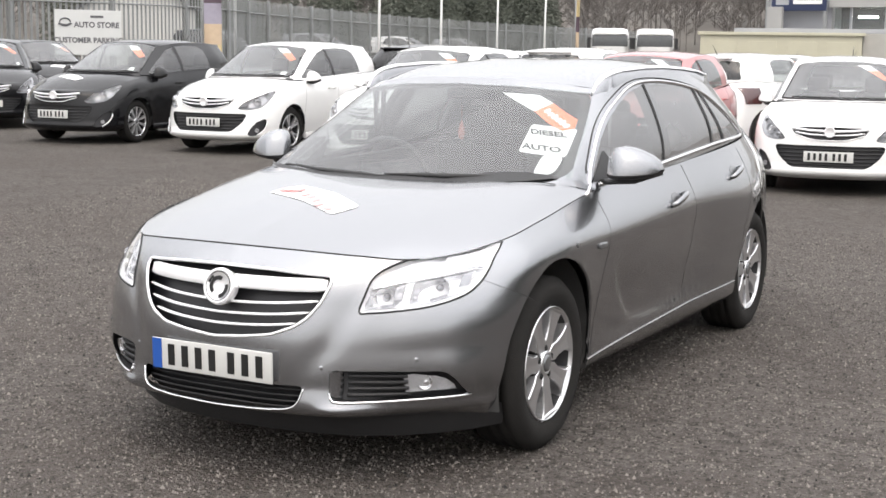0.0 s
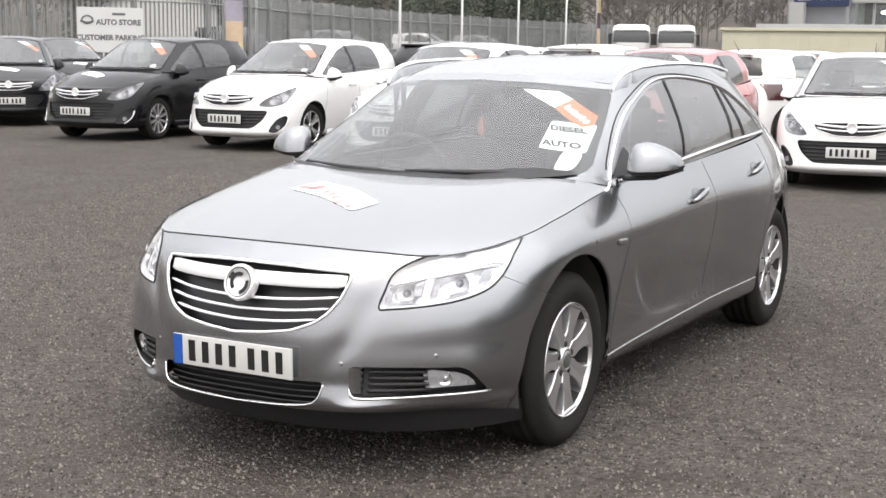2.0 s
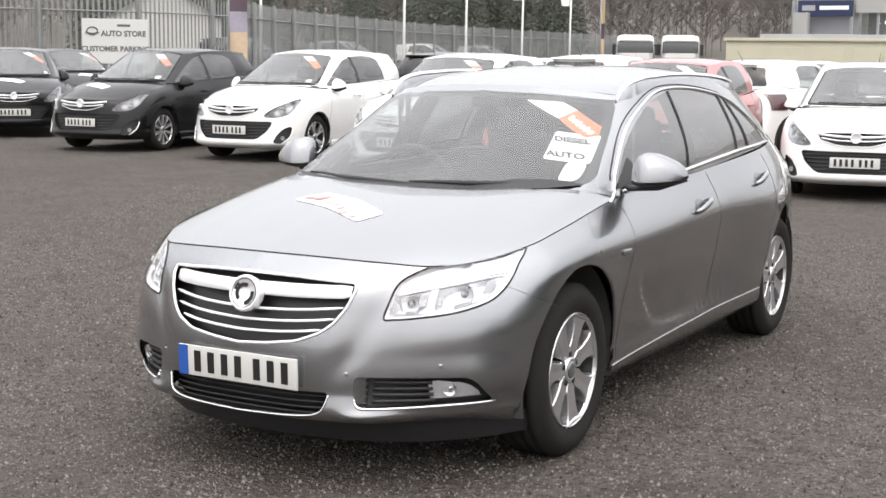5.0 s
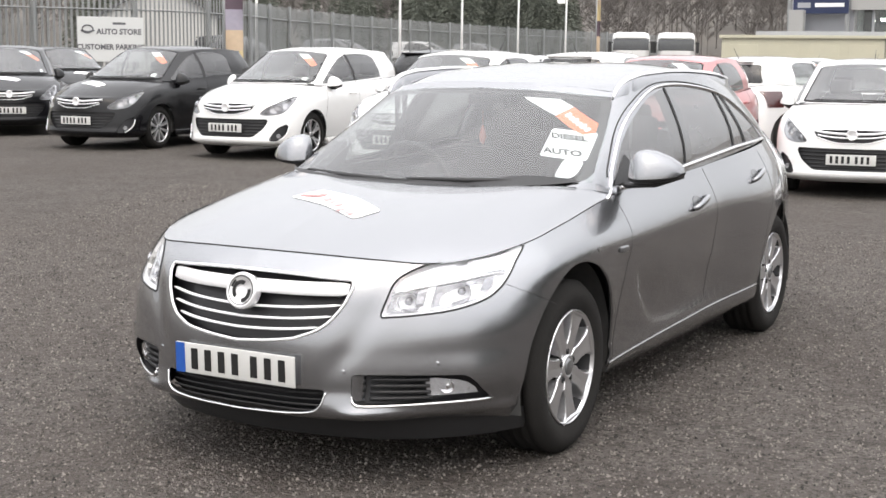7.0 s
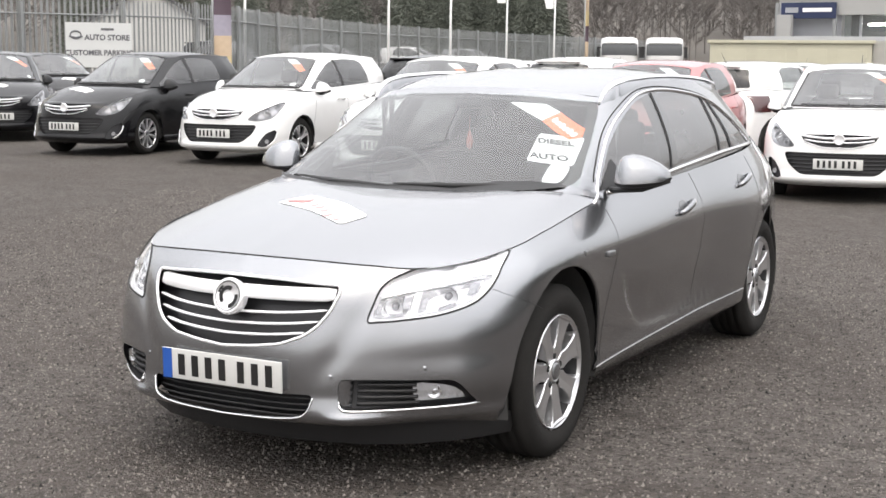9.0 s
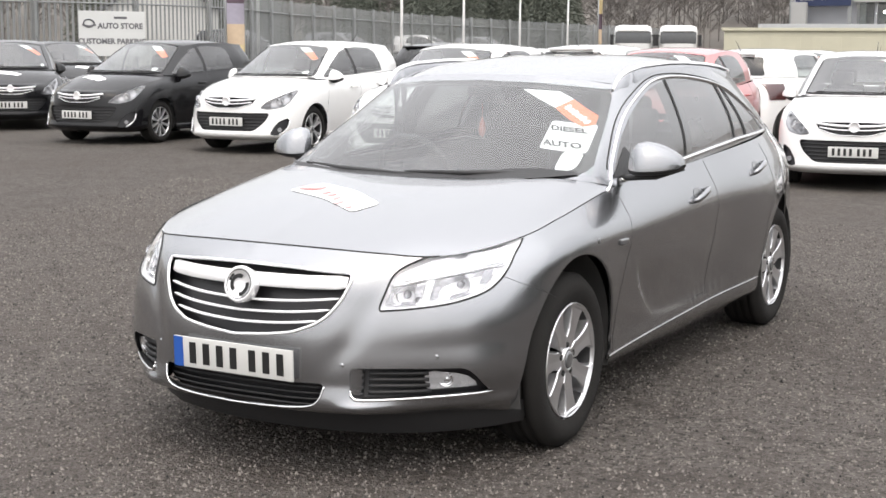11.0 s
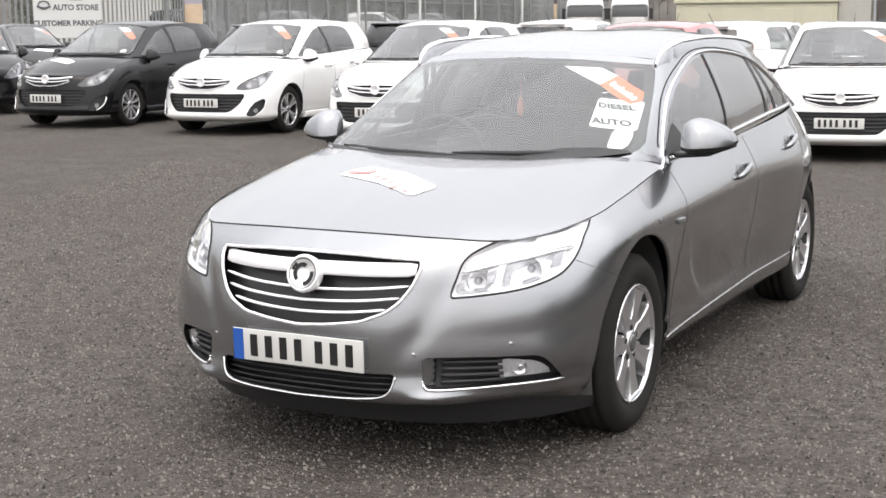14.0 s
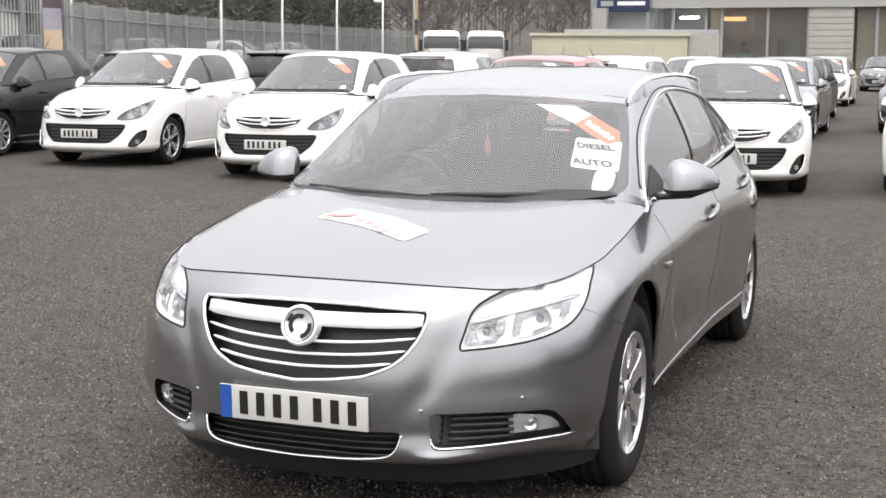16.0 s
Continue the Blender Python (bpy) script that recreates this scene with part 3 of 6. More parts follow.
def mirror_housing(parent, sign, base, size, body, k=1.0, lean=.5, sweep=.15):
    """A door mirror: painted shell, black foot and glass."""
    bx, by, bz = base
    bm = bmesh.new()
    rows = []
    L, H, D = size
    ts = (0, .05, .14, .28, .45, .62, .78, .9, .97, 1.0)
    tops = (.42, .60, .72, .76, .71, .61, .48, .34, .2, .04)
    lows = (-.20, -.25, -.28, -.29, -.28, -.255, -.215, -.16, -.1, .0)
    for t, hi, lo in zip(ts, tops, lows):
        row = []
        for q in np.linspace(0, 2 * math.pi, 21)[:-1]:
            zz = (hi if math.sin(q) > 0 else -lo) * H * abs(math.sin(q)) ** .65 * (1 if math.sin(q) > 0 else -1)
            k = min(1, .35 + 2.2 * t) * (1 - .55 * t**4)
            yy = D * k * abs(math.cos(q)) ** .55 * (-.5 if math.cos(q) < 0 else .4)
            row.append((sign * (bx + L * t), by + sweep * t**1.3 + yy + lean * zz, bz + zz))
        row.append(row[0])
        rows.append(row)
    rows = np.array(rows)
    grid_faces(bm, np.concatenate([rows[:, 19:20], rows[:, 0:12]], axis=1))
    rim = [bm.verts.new(p) for p in rows[0, :20]]
    bm.faces.new(rim)
    mi = part("door_mirror", bm, body, parent)
    bm = bmesh.new()
    grid_faces(bm, rows[:, 11:20])
    part("mirror_base", bm, TRIM, mi, "black underside")
    bm = bmesh.new()
    grid_faces(bm, np.array([[(sign * (bx - .055), by + .0, bz - .085), (sign * (bx - .06), by + .2, bz - .06)], [(sign * (bx - .115), by + .19, bz + .06), (sign * (bx - .1), by + .21, bz + .05)]]))
    part("mirror_sail", bm, TRIM, mi, "black corner panel")
    bm = bmesh.new()
    tube(bm, [(sign * (bx - 0.06), by + 0.05, bz - 0.055), (sign * (bx - 0.01), by + 0.02, bz - 0.052), (sign * (bx + L * 0.45), by + 0.05, bz - H * 0.33),
              (sign * (bx + L * 0.93), by + 0.13, bz - H * 0.12)], 0.05 * k, n=10, flat=0.62, taper=(1.0, 0.9, 1.0, 0.4))
    part("mirror_foot", bm, TRIM, mi, "black plastic foot")
    bm = bmesh.new()
    box(bm, (-L * 0.26, -0.003, -H * 0.16), (L * 0.26, 0.003, H * 0.3), Matrix.Translation((sign * (bx + L * 0.42), by + 0.03 + D * 0.2, bz)) @ pose(0, 0, 0, 0, 0, 14 * sign))
    part("mirror_glass", bm, CHROME, mi, "mirror glass")
    return mi


# ---------- silver estate car ----------
def estate_car():
    car = new("estate_car")
    tagged(car, "silver-grey estate car with sale stickers parked on tarmac", "car")
    # lines round the body, from the sill edge up to the bonnet edge and the window line
    under = [(0, -.83, .242), (.25, -.815, .242), (.45, -.755, .24), (.60, -.635, .235), (.72, -.48, .222), (.79, -.345, .20), (.80, 0, .19), (.80, .5, .20), (.81, 1.6, .20),
             (.80, 2.75, .21), (.77, 3.3, .25), (.68, 3.66, .28), (.45, 3.80, .29), (0, 3.86, .29)]
    lip = [(0, -.93, .263), (.25, -.912, .262), (.47, -.832, .26), (.632, -.662, .256), (.757, -.50, .245), (.843, -.352, .228), (.868, 0, .235), (.853, .5, .25), (.857, 1.6, .25),
           (.87, 2.75, .26), (.84, 3.3, .30), (.755, 3.70, .33), (.5, 3.87, .34), (0, 3.93, .34)]
    low = [(0, -.945, .37), (.25, -.925, .37), (.48, -.835, .37), (.68, -.70, .37), (.822, -.532, .37), (.884, -.36, .37), (.893, 0, .37), (.864, .5, .36), (.868, 1.6, .36),
           (.90, 2.75, .37), (.865, 3.3, .42), (.78, 3.72, .45), (.5, 3.89, .46), (0, 3.95, .46)]
    middle = [(0, -.945, .50), (.25, -.92, .50), (.48, -.822, .50), (.677, -.697, .505), (.823, -.522, .51), (.89, -.36, .52), (.912, 0, .52), (.878, .5, .50), (.882, 1.6, .50),
              (.922, 2.75, .52), (.88, 3.3, .56), (.79, 3.72, .58), (.5, 3.88, .58), (0, 3.94, .58)]
    bulge = [(0, -.915, .65), (.25, -.886, .645), (.48, -.797, .615), (.674, -.677, .605), (.818, -.502, .61), (.886, -.342, .65), (.915, 0, .69), (.900, .5, .66), (.904, 1.6, .68),
             (.925, 2.75, .72), (.88, 3.3, .72), (.785, 3.68, .74), (.5, 3.82, .74), (0, 3.88, .74)]
    crease = [(0, -.865, .755), (.25, -.835, .753), (.47, -.752, .738), (.652, -.62, .735), (.79, -.435, .745), (.86, -.303, .77), (.888, 0, .81), (.894, .5, .815), (.900, 1.6, .845),
              (.885, 2.75, .895), (.845, 3.25, .92), (.74, 3.58, .93), (.45, 3.74, .93), (0, 3.80, .93)]
    edge = [(0, -.785, .818), (.25, -.757, .813), (.45, -.697, .802), (.607, -.602, .791), (.728, -.435, .809), (.785, -.283, .832), (.812, 0, .875), (.80, .5, .937), (.822, 1.6, .995),
            (.792, 2.75, 1.055), (.735, 3.2, 1.075), (.62, 3.55, 1.07), (.38, 3.70, 1.05), (0, 3.76, 1.05)]
    tuck = lambda L: [(x * float(np.interp(y, [2.7, 3.0, 3.3, 3.7, 4.0], [1, .955, .875, .84, .84])), y, z) for x, y, z in L]
    under, lip, low, middle, bulge, crease, edge = [tuck(L) for L in (under, lip, low, middle, bulge, crease, edge)]
    P, u = girdle([under, lip, low, middle, bulge, crease, edge], 84, 320, [0, .07, .2, .35, .55, .82, 1.0])
    y, z = P[..., 1], P[..., 2]
    fade = lambda v, a, b: np.clip((v - a) / (b - a), 0, 1) ** 2 * (3 - 2 * np.clip((v - a) / (b - a), 0, 1))
    hook = spline(range(7), np.array([(.55, .70), (.60, .62), (.69, .51), (.86, .372), (1.02, .335), (1.40, .34), (2.1, .385)]), np.linspace(0, 6, 60))
    gap = np.sqrt(((np.stack([y, z], -1)[..., None, :] - hook) ** 2).sum(-1)).min(-1)
    within = (z > np.interp(y, hook[:, 0], hook[:, 1], left=9)) & (y < 2.3)
    scoop = fade(gap, 0, .045) * within * (1 - fade(gap, .05, .30)) * (1 - fade(z, .5, .68)) * (1 - fade(y, 1.5, 2.1))
    P[..., 0] -= .0115 * scoop * (P[..., 0] > .5)
    ridge = np.abs(P[..., 0]) - (.31 + .50 * (z - .45))
    P[..., 1] += .006 * np.exp(-((ridge - .075) / .045) ** 2) * fade(z, .36, .5) * (1 - fade(z, .70, .80)) * (y < -.4)
    # ledge below the fog lamps
    ax = np.abs(P[..., 0])
    ledge = .016 * np.exp(-((z - .280) / .021) ** 2) * fade(ax, .36, .46) * (1 - fade(y, -.48, -.36))
    turn = fade(ax, .45, .95) * 1.4
    P[..., 0] += ledge * np.sin(turn)
    P[..., 1] -= ledge * np.cos(turn)
    shell = both_sides(P)
    skin_low = Skin(shell)
    # bonnet
    front = [(x, y + .004, z) for x, y, z in edge[:5]] + [(.765, -.315, .817)]
    run = spline(u, np.array(edge), np.linspace(u[5], u[7] + .07, 9))
    side_e = [(x - .004, y, z) for x, y, z in run]
    front[-1] = side_e[0]
    rear = [(0, .142, .986), (.3, .172, .990), (.56, .268, .993), (.70, .405, .984), side_e[-1]]
    bonnet = lid(front, side_e, rear, 0.03, 40, 40)
    # glasshouse
    base = [(0, .155, .975), (.3, .185, .980), (.56, .285, .988), (.715, .43, .985), (.785, .60, .945), (.81, 1.0, .967), (.818, 1.6, .996), (.805, 2.3, 1.034), (.775, 2.85, 1.062),
            (.72, 3.25, 1.078), (.60, 3.58, 1.08), (.38, 3.73, 1.06), (0, 3.79, 1.06)]
    waist = [(0, .36, 1.09), (.3, .385, 1.09), (.535, .48, 1.09), (.685, .61, 1.08), (.757, .78, 1.05), (.785, 1.1, 1.085), (.79, 1.65, 1.115), (.778, 2.3, 1.145), (.74, 2.85, 1.165),
             (.68, 3.27, 1.17), (.575, 3.56, 1.16), (.37, 3.69, 1.16), (0, 3.75, 1.16)]
    brow = [(0, .665, 1.255), (.28, .69, 1.25), (.50, .765, 1.235), (.63, .865, 1.215), (.69, 1.01, 1.215), (.712, 1.25, 1.245), (.715, 1.7, 1.27), (.703, 2.3, 1.285), (.665, 2.85, 1.285),
            (.615, 3.25, 1.275), (.53, 3.5, 1.26), (.35, 3.61, 1.27), (0, 3.66, 1.28)]
    cant = [(0, .955, 1.395), (.26, .975, 1.388), (.46, 1.03, 1.37), (.575, 1.10, 1.355), (.605, 1.22, 1.375), (.617, 1.42, 1.403), (.62, 1.8, 1.426), (.61, 2.3, 1.424), (.58, 2.85, 1.395),
            (.545, 3.2, 1.385), (.48, 3.42, 1.355), (.32, 3.51, 1.37), (0, 3.55, 1.385)]
    base, waist, brow, cant = [tuck(L) for L in (base, waist, brow, cant)]
    lean = lambda L, k: [(x * float(np.interp(y, [2.3, 2.8, 3.3, 3.8], [1, 1 - .45 * k, 1 - k, 1 - k])), y, z - k * float(np.interp(y, [2.2, 3.2], [0, .4]))) for x, y, z in L]
    waist, brow, cant = lean(waist, .03), lean(brow, .07), lean(cant, .1)
    G, _ = girdle([base, waist, brow, cant], 34, 170, [0, .3, .68, 1.0])
    upper = both_sides(G)
    roof_front = [cant[0], cant[1], cant[2], cant[3]]
    roof_rear = [cant[12], cant[11], cant[10]]
    roof = lid(roof_front, cant[3:11], roof_rear, 0.11, 46, 30)
    skin_up = Skin(upper, roof)
    skin = Skin(shell, upper, roof)
    skin_hood = Skin(bonnet)

    # wheel arches
    for y, r in ((0, .412), (2.737, .405)):
        for s in (1, -1):
            cut_out(shell, ring(y, .335, r), "x", lambda c, s=s: c.x * s > .45).free()
    # grille, lower intake, lamp pockets
    half = [(.2, .751), (.396, .738), (.401, .712), (.383, .656), (.347, .601), (.306, .568), (.229, .538), (.115, .523)]
    grille_line = bevelled_poly([(0, .756)] + half + [(0, .515)] + [(-x, z) for x, z in half[::-1]], 0.02)
    intake_line = bevelled_poly([(-.348, .366), (.348, .366), (.328, .302), (.285, .286), (0, .272), (-.285, .286), (-.328, .302)], 0.022)
    cut_out(shell, grille_line, "y", lambda c: c.y < -.4).free()
    cut_out(shell, intake_line, "y", lambda c: c.y < -.4).free()
    fog_lines, lamp_lines, lenses = [], [], []
    for s in (1, -1):
        fog = bevelled_poly([(s * (.427 + (a - .427) * (1.0 if s > 0 else .66)), b) for a, b in ((.427, .422), (.60, .423), (.757, .418), (.783, .388), (.803, .321), (.70, .318), (.458, .314), (.43, .338))], 0.02)
        lamp = [(s * a, b) for a, b in rounded([(.499, .622), (.508, .678), (.519, .73), (.545, .762), (.608, .796), (.668, .808), (.732, .82), (.776, .84), (.797, .822), (.806, .784), (.809, .75), (.80, .706), (.772, .668), (.703, .64), (.60, .625), (.53, .619)], 4)]
        cut_out(shell, fog, "y", lambda c, s=s: c.y < -.3 and c.x * s > .2).free()
        lens = cut_out(shell, lamp, "y", lambda c, s=s: c.y < -.1 and c.x * s > .2)
        fog_lines.append(fog)
        lamp_lines.append(lamp)
        lenses.append(lens)
    # glazing
    ws = [(-.69, .995), (-.40, .986), (0, .982), (.40, .986), (.69, .995), (.711, 1.012), (.715, 1.035), (.60, 1.30), (.578, 1.332), (.30, 1.358), (0, 1.367), (-.30, 1.358), (-.578, 1.332), (-.60, 1.30), (-.715, 1.035), (-.711, 1.012)]
    screen = cut_out(upper, ws, "y", lambda c: c.y < 1.2)
    rw = bevelled_poly([(-.52, 1.1), (.52, 1.1), (.42, 1.34), (-.42, 1.34)], .04)
    back = cut_out(upper, rw, "y", lambda c: c.y > 3.2)
    panes = {1: [], -1: []}
    outline = [(.64, .985), (.685, 1.025), (.86, 1.138), (1.02, 1.224), (1.18, 1.289), (1.33, 1.335), (1.48, 1.361), (1.69, 1.368), (1.93, 1.357), (2.18, 1.33), (2.40, 1.288), (2.56, 1.225), (2.68, 1.158), (2.79, 1.1), (2.825, 1.082)]
    foot = lambda y: float(np.interp(y, [.6, 1.4, 1.8, 2.18, 2.85], [.972, 1.022, 1.046, 1.066, 1.081]))
    head = lambda y: float(np.interp(y, [o[0] for o in outline], [o[1] for o in outline]))
    split = ((.66, 1.40, .66, 1.518), (1.50, 2.15, 1.60, 2.18), (2.175, 2.372, 2.205, 2.272), (2.405, 2.82, 2.305, 2.82))
    for s in (1, -1):
        for y0, y1, y2, y3 in split:
            bot = [(y, foot(y)) for y in np.linspace(y0, y1, 14)]
            top = [(y, max(head(y), foot(y) + .002)) for y in np.linspace(y2, y3, 14)[::-1]]
            panes[s].append(cut_out(upper, bot + top, "x", lambda c, s=s: c.x * s > .3))
    # body sheets; front wings, bumper and doors are marked by their joints
    part("body_shell", shell, SILVER, car)
    part("upper_frame", upper, SILVER, car)
    part("roof", roof, SILVER, car)
    part("bonnet", bonnet, SILVER, car)
    screen.free()
    bow = bowed(skin_up, .985, 1.367, .72)
    part("windscreen", pane(bow, lambda x: .985 + .017 * abs(x) ** 2, lambda x: 1.367 - .034 * abs(x) ** 2.5, .734, .592), SCREEN, car)
    part("rear_window", shifted(back), TINTED, car)
    for s in (1, -1):
        for i, p in enumerate(panes[s]):
            part("side_window", p, SIDEGLASS if i == 0 else PRIVACY, car, "tinted side window" if i else "")
    # black edge inside the screen and between the side panes
    bm = bmesh.new()
    ws = [tuple(q.xy) for q in dense([(*p, 0) for p in ws], .04, True)]
    inner = [(x * .955, .985 + (z - .985) * .945 + .01) for x, z in ws]
    a = [off_pane(bow, x, z, -.012) for x, z in ws]
    b = [off_pane(bow, x, z, -.012) for x, z in inner]
    for i in range(len(a)):
        j = (i + 1) % len(a)
        bm.faces.new([bm.verts.new(q) for q in (a[i], a[j], b[j], b[i])])
    part("screen_border", bm, GAP, car, "black border of the windscreen")
    for s in (1, -1):
        for y0, y1, y2, y3, what in ((1.397, 1.418, 1.537, 1.515, GAP), (1.418, 1.503, 1.603, 1.537, GLOSSY), (2.147, 2.178, 2.208, 2.177, GAP), (2.369, 2.408, 2.308, 2.269, GAP)):
            bm = bmesh.new()
            q = [(y0, foot(y0)), (y1, foot(y1)), (y2, head(y2) + .004), (y3, head(y3) + .004)]
            rows = [[skin_up.side(q[0][0] + (q[3][0] - q[0][0]) * t, q[0][1] + (q[3][1] - q[0][1]) * t, .004, s), skin_up.side(q[1][0] + (q[2][0] - q[1][0]) * t, q[1][1] + (q[2][1] - q[1][1]) * t, .004, s)] for t in np.linspace(0, 1, 9)]
            grid_faces(bm, np.array(rows))
            part("pillar_cover", bm, what, car, "black pillar cover")
        # bright window surround
        bm = bmesh.new()
        loop = [(.58, .945), (.615, .985)] + [(y - .012, z + .012) for y, z in outline[1:-1]] + [(2.842, 1.072)]
        loop = list(spline(range(len(loop)), loop, np.linspace(0, len(loop) - 1, 70)))
        tube(bm, [Vector((s * .80, .497, .932)), Vector((s * .797, .535, .947))] + [skin_up.side(y, z, .003, s) for y, z in loop[2:]], .009, n=8)
        tube(bm, [skin_up.side(y, foot(y) - .012, .004, s) for y in np.linspace(.68, 2.84, 50)], .0115, n=8)
        part("window_trim", bm, CHROME, car, "bright metal window surround")
        bm = bmesh.new()
        rows = [[skin_up.side(.625 + .2 * t + (.86 - .625 - .2 * t) * r, .975 + .12 * t + (.992 - .975 - .12 * t) * r, .006, s) for r in np.linspace(0, 1, 6)] for t in np.linspace(0, 1, 8)]
        grid_faces(bm, np.array(rows))
        part("window_corner", bm, TRIM, car, "black corner panel behind the mirror")
        bm = bmesh.new()
        tube(bm, [skin_up.side(y - .02, z + .028, .001, s) for y, z in list(spline(range(len(outline)), outline, np.linspace(0, len(outline) - 1, 60)))], .0032, n=6)
        part("door_seal", bm, GAP, car)
        # roof rail
        bm = bmesh.new()
        rows, web = [], []
        for y in np.linspace(1.05, 2.75, 50):
            x = float(np.interp(y, [1.05, 1.25, 1.8, 2.4, 2.75], [.588, .603, .605, .595, .575]))
            z0 = skin_up.top(s * x, y).z - .008
            z1 = max(float(np.interp(y, [1.05, 1.09, 1.14, 1.2, 1.34, 1.67, 1.94, 2.26, 2.52, 2.75], [1.338, 1.385, 1.41, 1.426, 1.443, 1.455, 1.455, 1.445, 1.43, 1.405])), z0 + .012)
            e = min(1, .3 + 6 * min(y - 1.05, 2.75 - y))
            rows.append([(s * (x + a * e), y, z) for a, z in ((.017, z1 - .013), (.013, z1 - .004), (.004, z1), (-.006, z1 - .001), (-.013, z1 - .007), (-.014, z1 - .013))])
            web.append([(s * (x + a * e), y, z) for a, z in ((.026, z0 - .03), (.015, z1 - .012), (-.012, z1 - .012), (-.02, z0 - .005))])
        grid_faces(bm, np.array(rows))
        rail = part("roof_rail", bm, RAIL, car, "satin silver roof rail")
        bm = bmesh.new()
        grid_faces(bm, np.array(web))
        part("rail_foot", bm, SILVER, rail, "body-coloured foot of the rail")
    # cowl and wipers
    bm = bmesh.new()
    rows = []
    for x in np.linspace(-.64, .64, 40):
        k = abs(x)
        yb = float(np.interp(k, [0, .3, .55, .70, .765], [.145, .175, .265, .37, .45]))
        zb = float(np.interp(k, [0, .3, .55, .70, .765], [.975, .978, .972, .963, .955]))
        rows.append([(x, yb - .06, zb - .03), (x, yb + .01, zb - .018), (x * .985, yb + .07, zb + .028)])
    grid_faces(bm, np.array(rows))
    # black strip along the foot of the glass, rising to a wedge under the parked wiper
    strip_low = lambda x: float(np.interp(abs(x), [.45, .6, .70], [.979, .984, .994]))
    strip_top = lambda x: float(np.interp(x, [-.70, -.6, -.1, .06, .20, .29, .41, .45, .585, .665, .70], [.995, .996, .996, .998, .996, .993, 1.016, 1.023, 1.018, 1.010, .998]))
    proud = lambda x: .006 + .009 * min(1, max(0, (abs(x) - .42) / .14))
    grid_faces(bm, np.array([[off_pane(bow, x, strip_low(x) + (strip_top(x) - strip_low(x)) * t, proud(x) - .004 * t) for t in (0, .3, .65, 1)] for x in np.linspace(-.70, .70, 56)]))
    part("cowl", bm, TRIM, car, "black plastic cowl below the windscreen")
    for s in (1, -1):
        bm = bmesh.new()
        rows = []
        for t in np.linspace(0, 1, 10):
            a = spline([0, .5, 1], np.array([(.54, .256, .9905), (.70, .398, .9815), (.806, .588, .949)]), [t])[0]
            c = spline([0, .5, 1], np.array([(.55, .285, .998), (.715, .445, .999), (.79, .625, .966)]), [t])[0]
            rows.append([(s * a[0], a[1], a[2]), (s * (a[0] + c[0]) / 2, (a[1] + c[1]) / 2, (a[2] + c[2]) / 2 + .003), (s * c[0], c[1], c[2] + .002)])
        grid_faces(bm, np.array(rows))
        part("scuttle_corner", bm, SILVER, car)
    for x0, x1, lift in ((-.56, .06, .012), (.02, .55, .02)):
        bm = bmesh.new()
        run = []
        for x in np.linspace(x0, x1, 16):
            k = abs(x)
            y, z = float(np.interp(k, [0, .3, .56, .715], [.155, .185, .285, .43])), float(np.interp(k, [0, .3, .56, .715], [.975, .98, .988, .985]))
            run.append((x, y + lift + .016, z + lift + .006))
        tube(bm, run, .009, n=8, taper=[.5 + .8 * math.sin(math.pi * (i + .5) / len(run)) for i in range(len(run))])
        part("wiper", bm, TRIM, car, "black wiper")
    # grille
    bm = bmesh.new()
    rows = [[(x, float(skin_low.front(x, z).y) + .05, z) for x in np.linspace(-.44, .44, 24)] for z in (.47, .6, .78)]
    grid_faces(bm, np.array(rows))
    g = part("grille", bm, MESHB, car, "black grille with bright bars")
    bm = bmesh.new()
    tube(bm, [skin_low.front(x, z, .003) for x, z in [q.xy for q in dense([(*p, 0) for p in grille_line], .025, True)]], .0055, True, 10)
    part("grille_frame", bm, SATIN, g, "bright grille frame")
    for z, h, wide, sag in ((.7035, .0235, .384, .003), (.651, .004, .368, .019), (.612, .004, .342, .019), (.574, .004, .302, .019)):
        bm = bmesh.new()
        rows = []
        for x in np.linspace(-wide, wide, 30):
            zz = z - sag * (1 - (x / wide) ** 2) + .004
            y0 = skin_low.front(x, zz).y + .006
            k = min(1, (wide - abs(x)) / .03 + (.75 if h > .02 else .3))
            rows.append([(x, y0 + .014, zz - h * k), (x, y0 + .001, zz - h * k), (x, y0, zz - h * k * .8), (x, y0 + h * .5, zz + h * k * .85), (x, y0 + h * .5 + .003, zz + h * k), (x, y0 + h * .5 + .009, zz + h * k)])
        grid_faces(bm, np.array(rows))
        part("grille_bar", bm, SATIN, g, "bright metal bar")
    bm = bmesh.new()
    c = skin_low.front(.008, .687) + Vector((0, -.014, 0))
    m = Matrix.Translation(c) @ pose(0, 0, 0, 0, 0, -90) @ pose(0, 0, 0, 0, -14, 0)
    lathe(bm, [(.062, -.03), (.066, -.004), (.064, .006), (.056, .009), (.052, .004), (.001, .004)], 36, m)
    e = part("badge", bm, SATIN, g, "round chrome badge")
    for q0, q1, r0, r1 in ((0, 6.283, .05, .053), (1.1, 4.0, .022, .037), (4.9, 6.5, .03, .044), (2.2, 2.9, .037, .046)):
        bm = bmesh.new()
        qs = np.linspace(q0, q1, 8 if q1 < 6 else 33)
        rows = [[m @ Vector((.0075, r * math.cos(q), r * math.sin(q))) for q in qs] for r in (r0, r1)]
        grid_faces(bm, np.array(rows))
        part("badge_field", bm, GAP, e, "dark field of the badge")
    # lower intake
    bm = bmesh.new()
    rows = [[(x, float(skin_low.front(x, z).y) + .06, z) for x in np.linspace(-.38, .38, 20)] for z in (.25, .31, .38)]
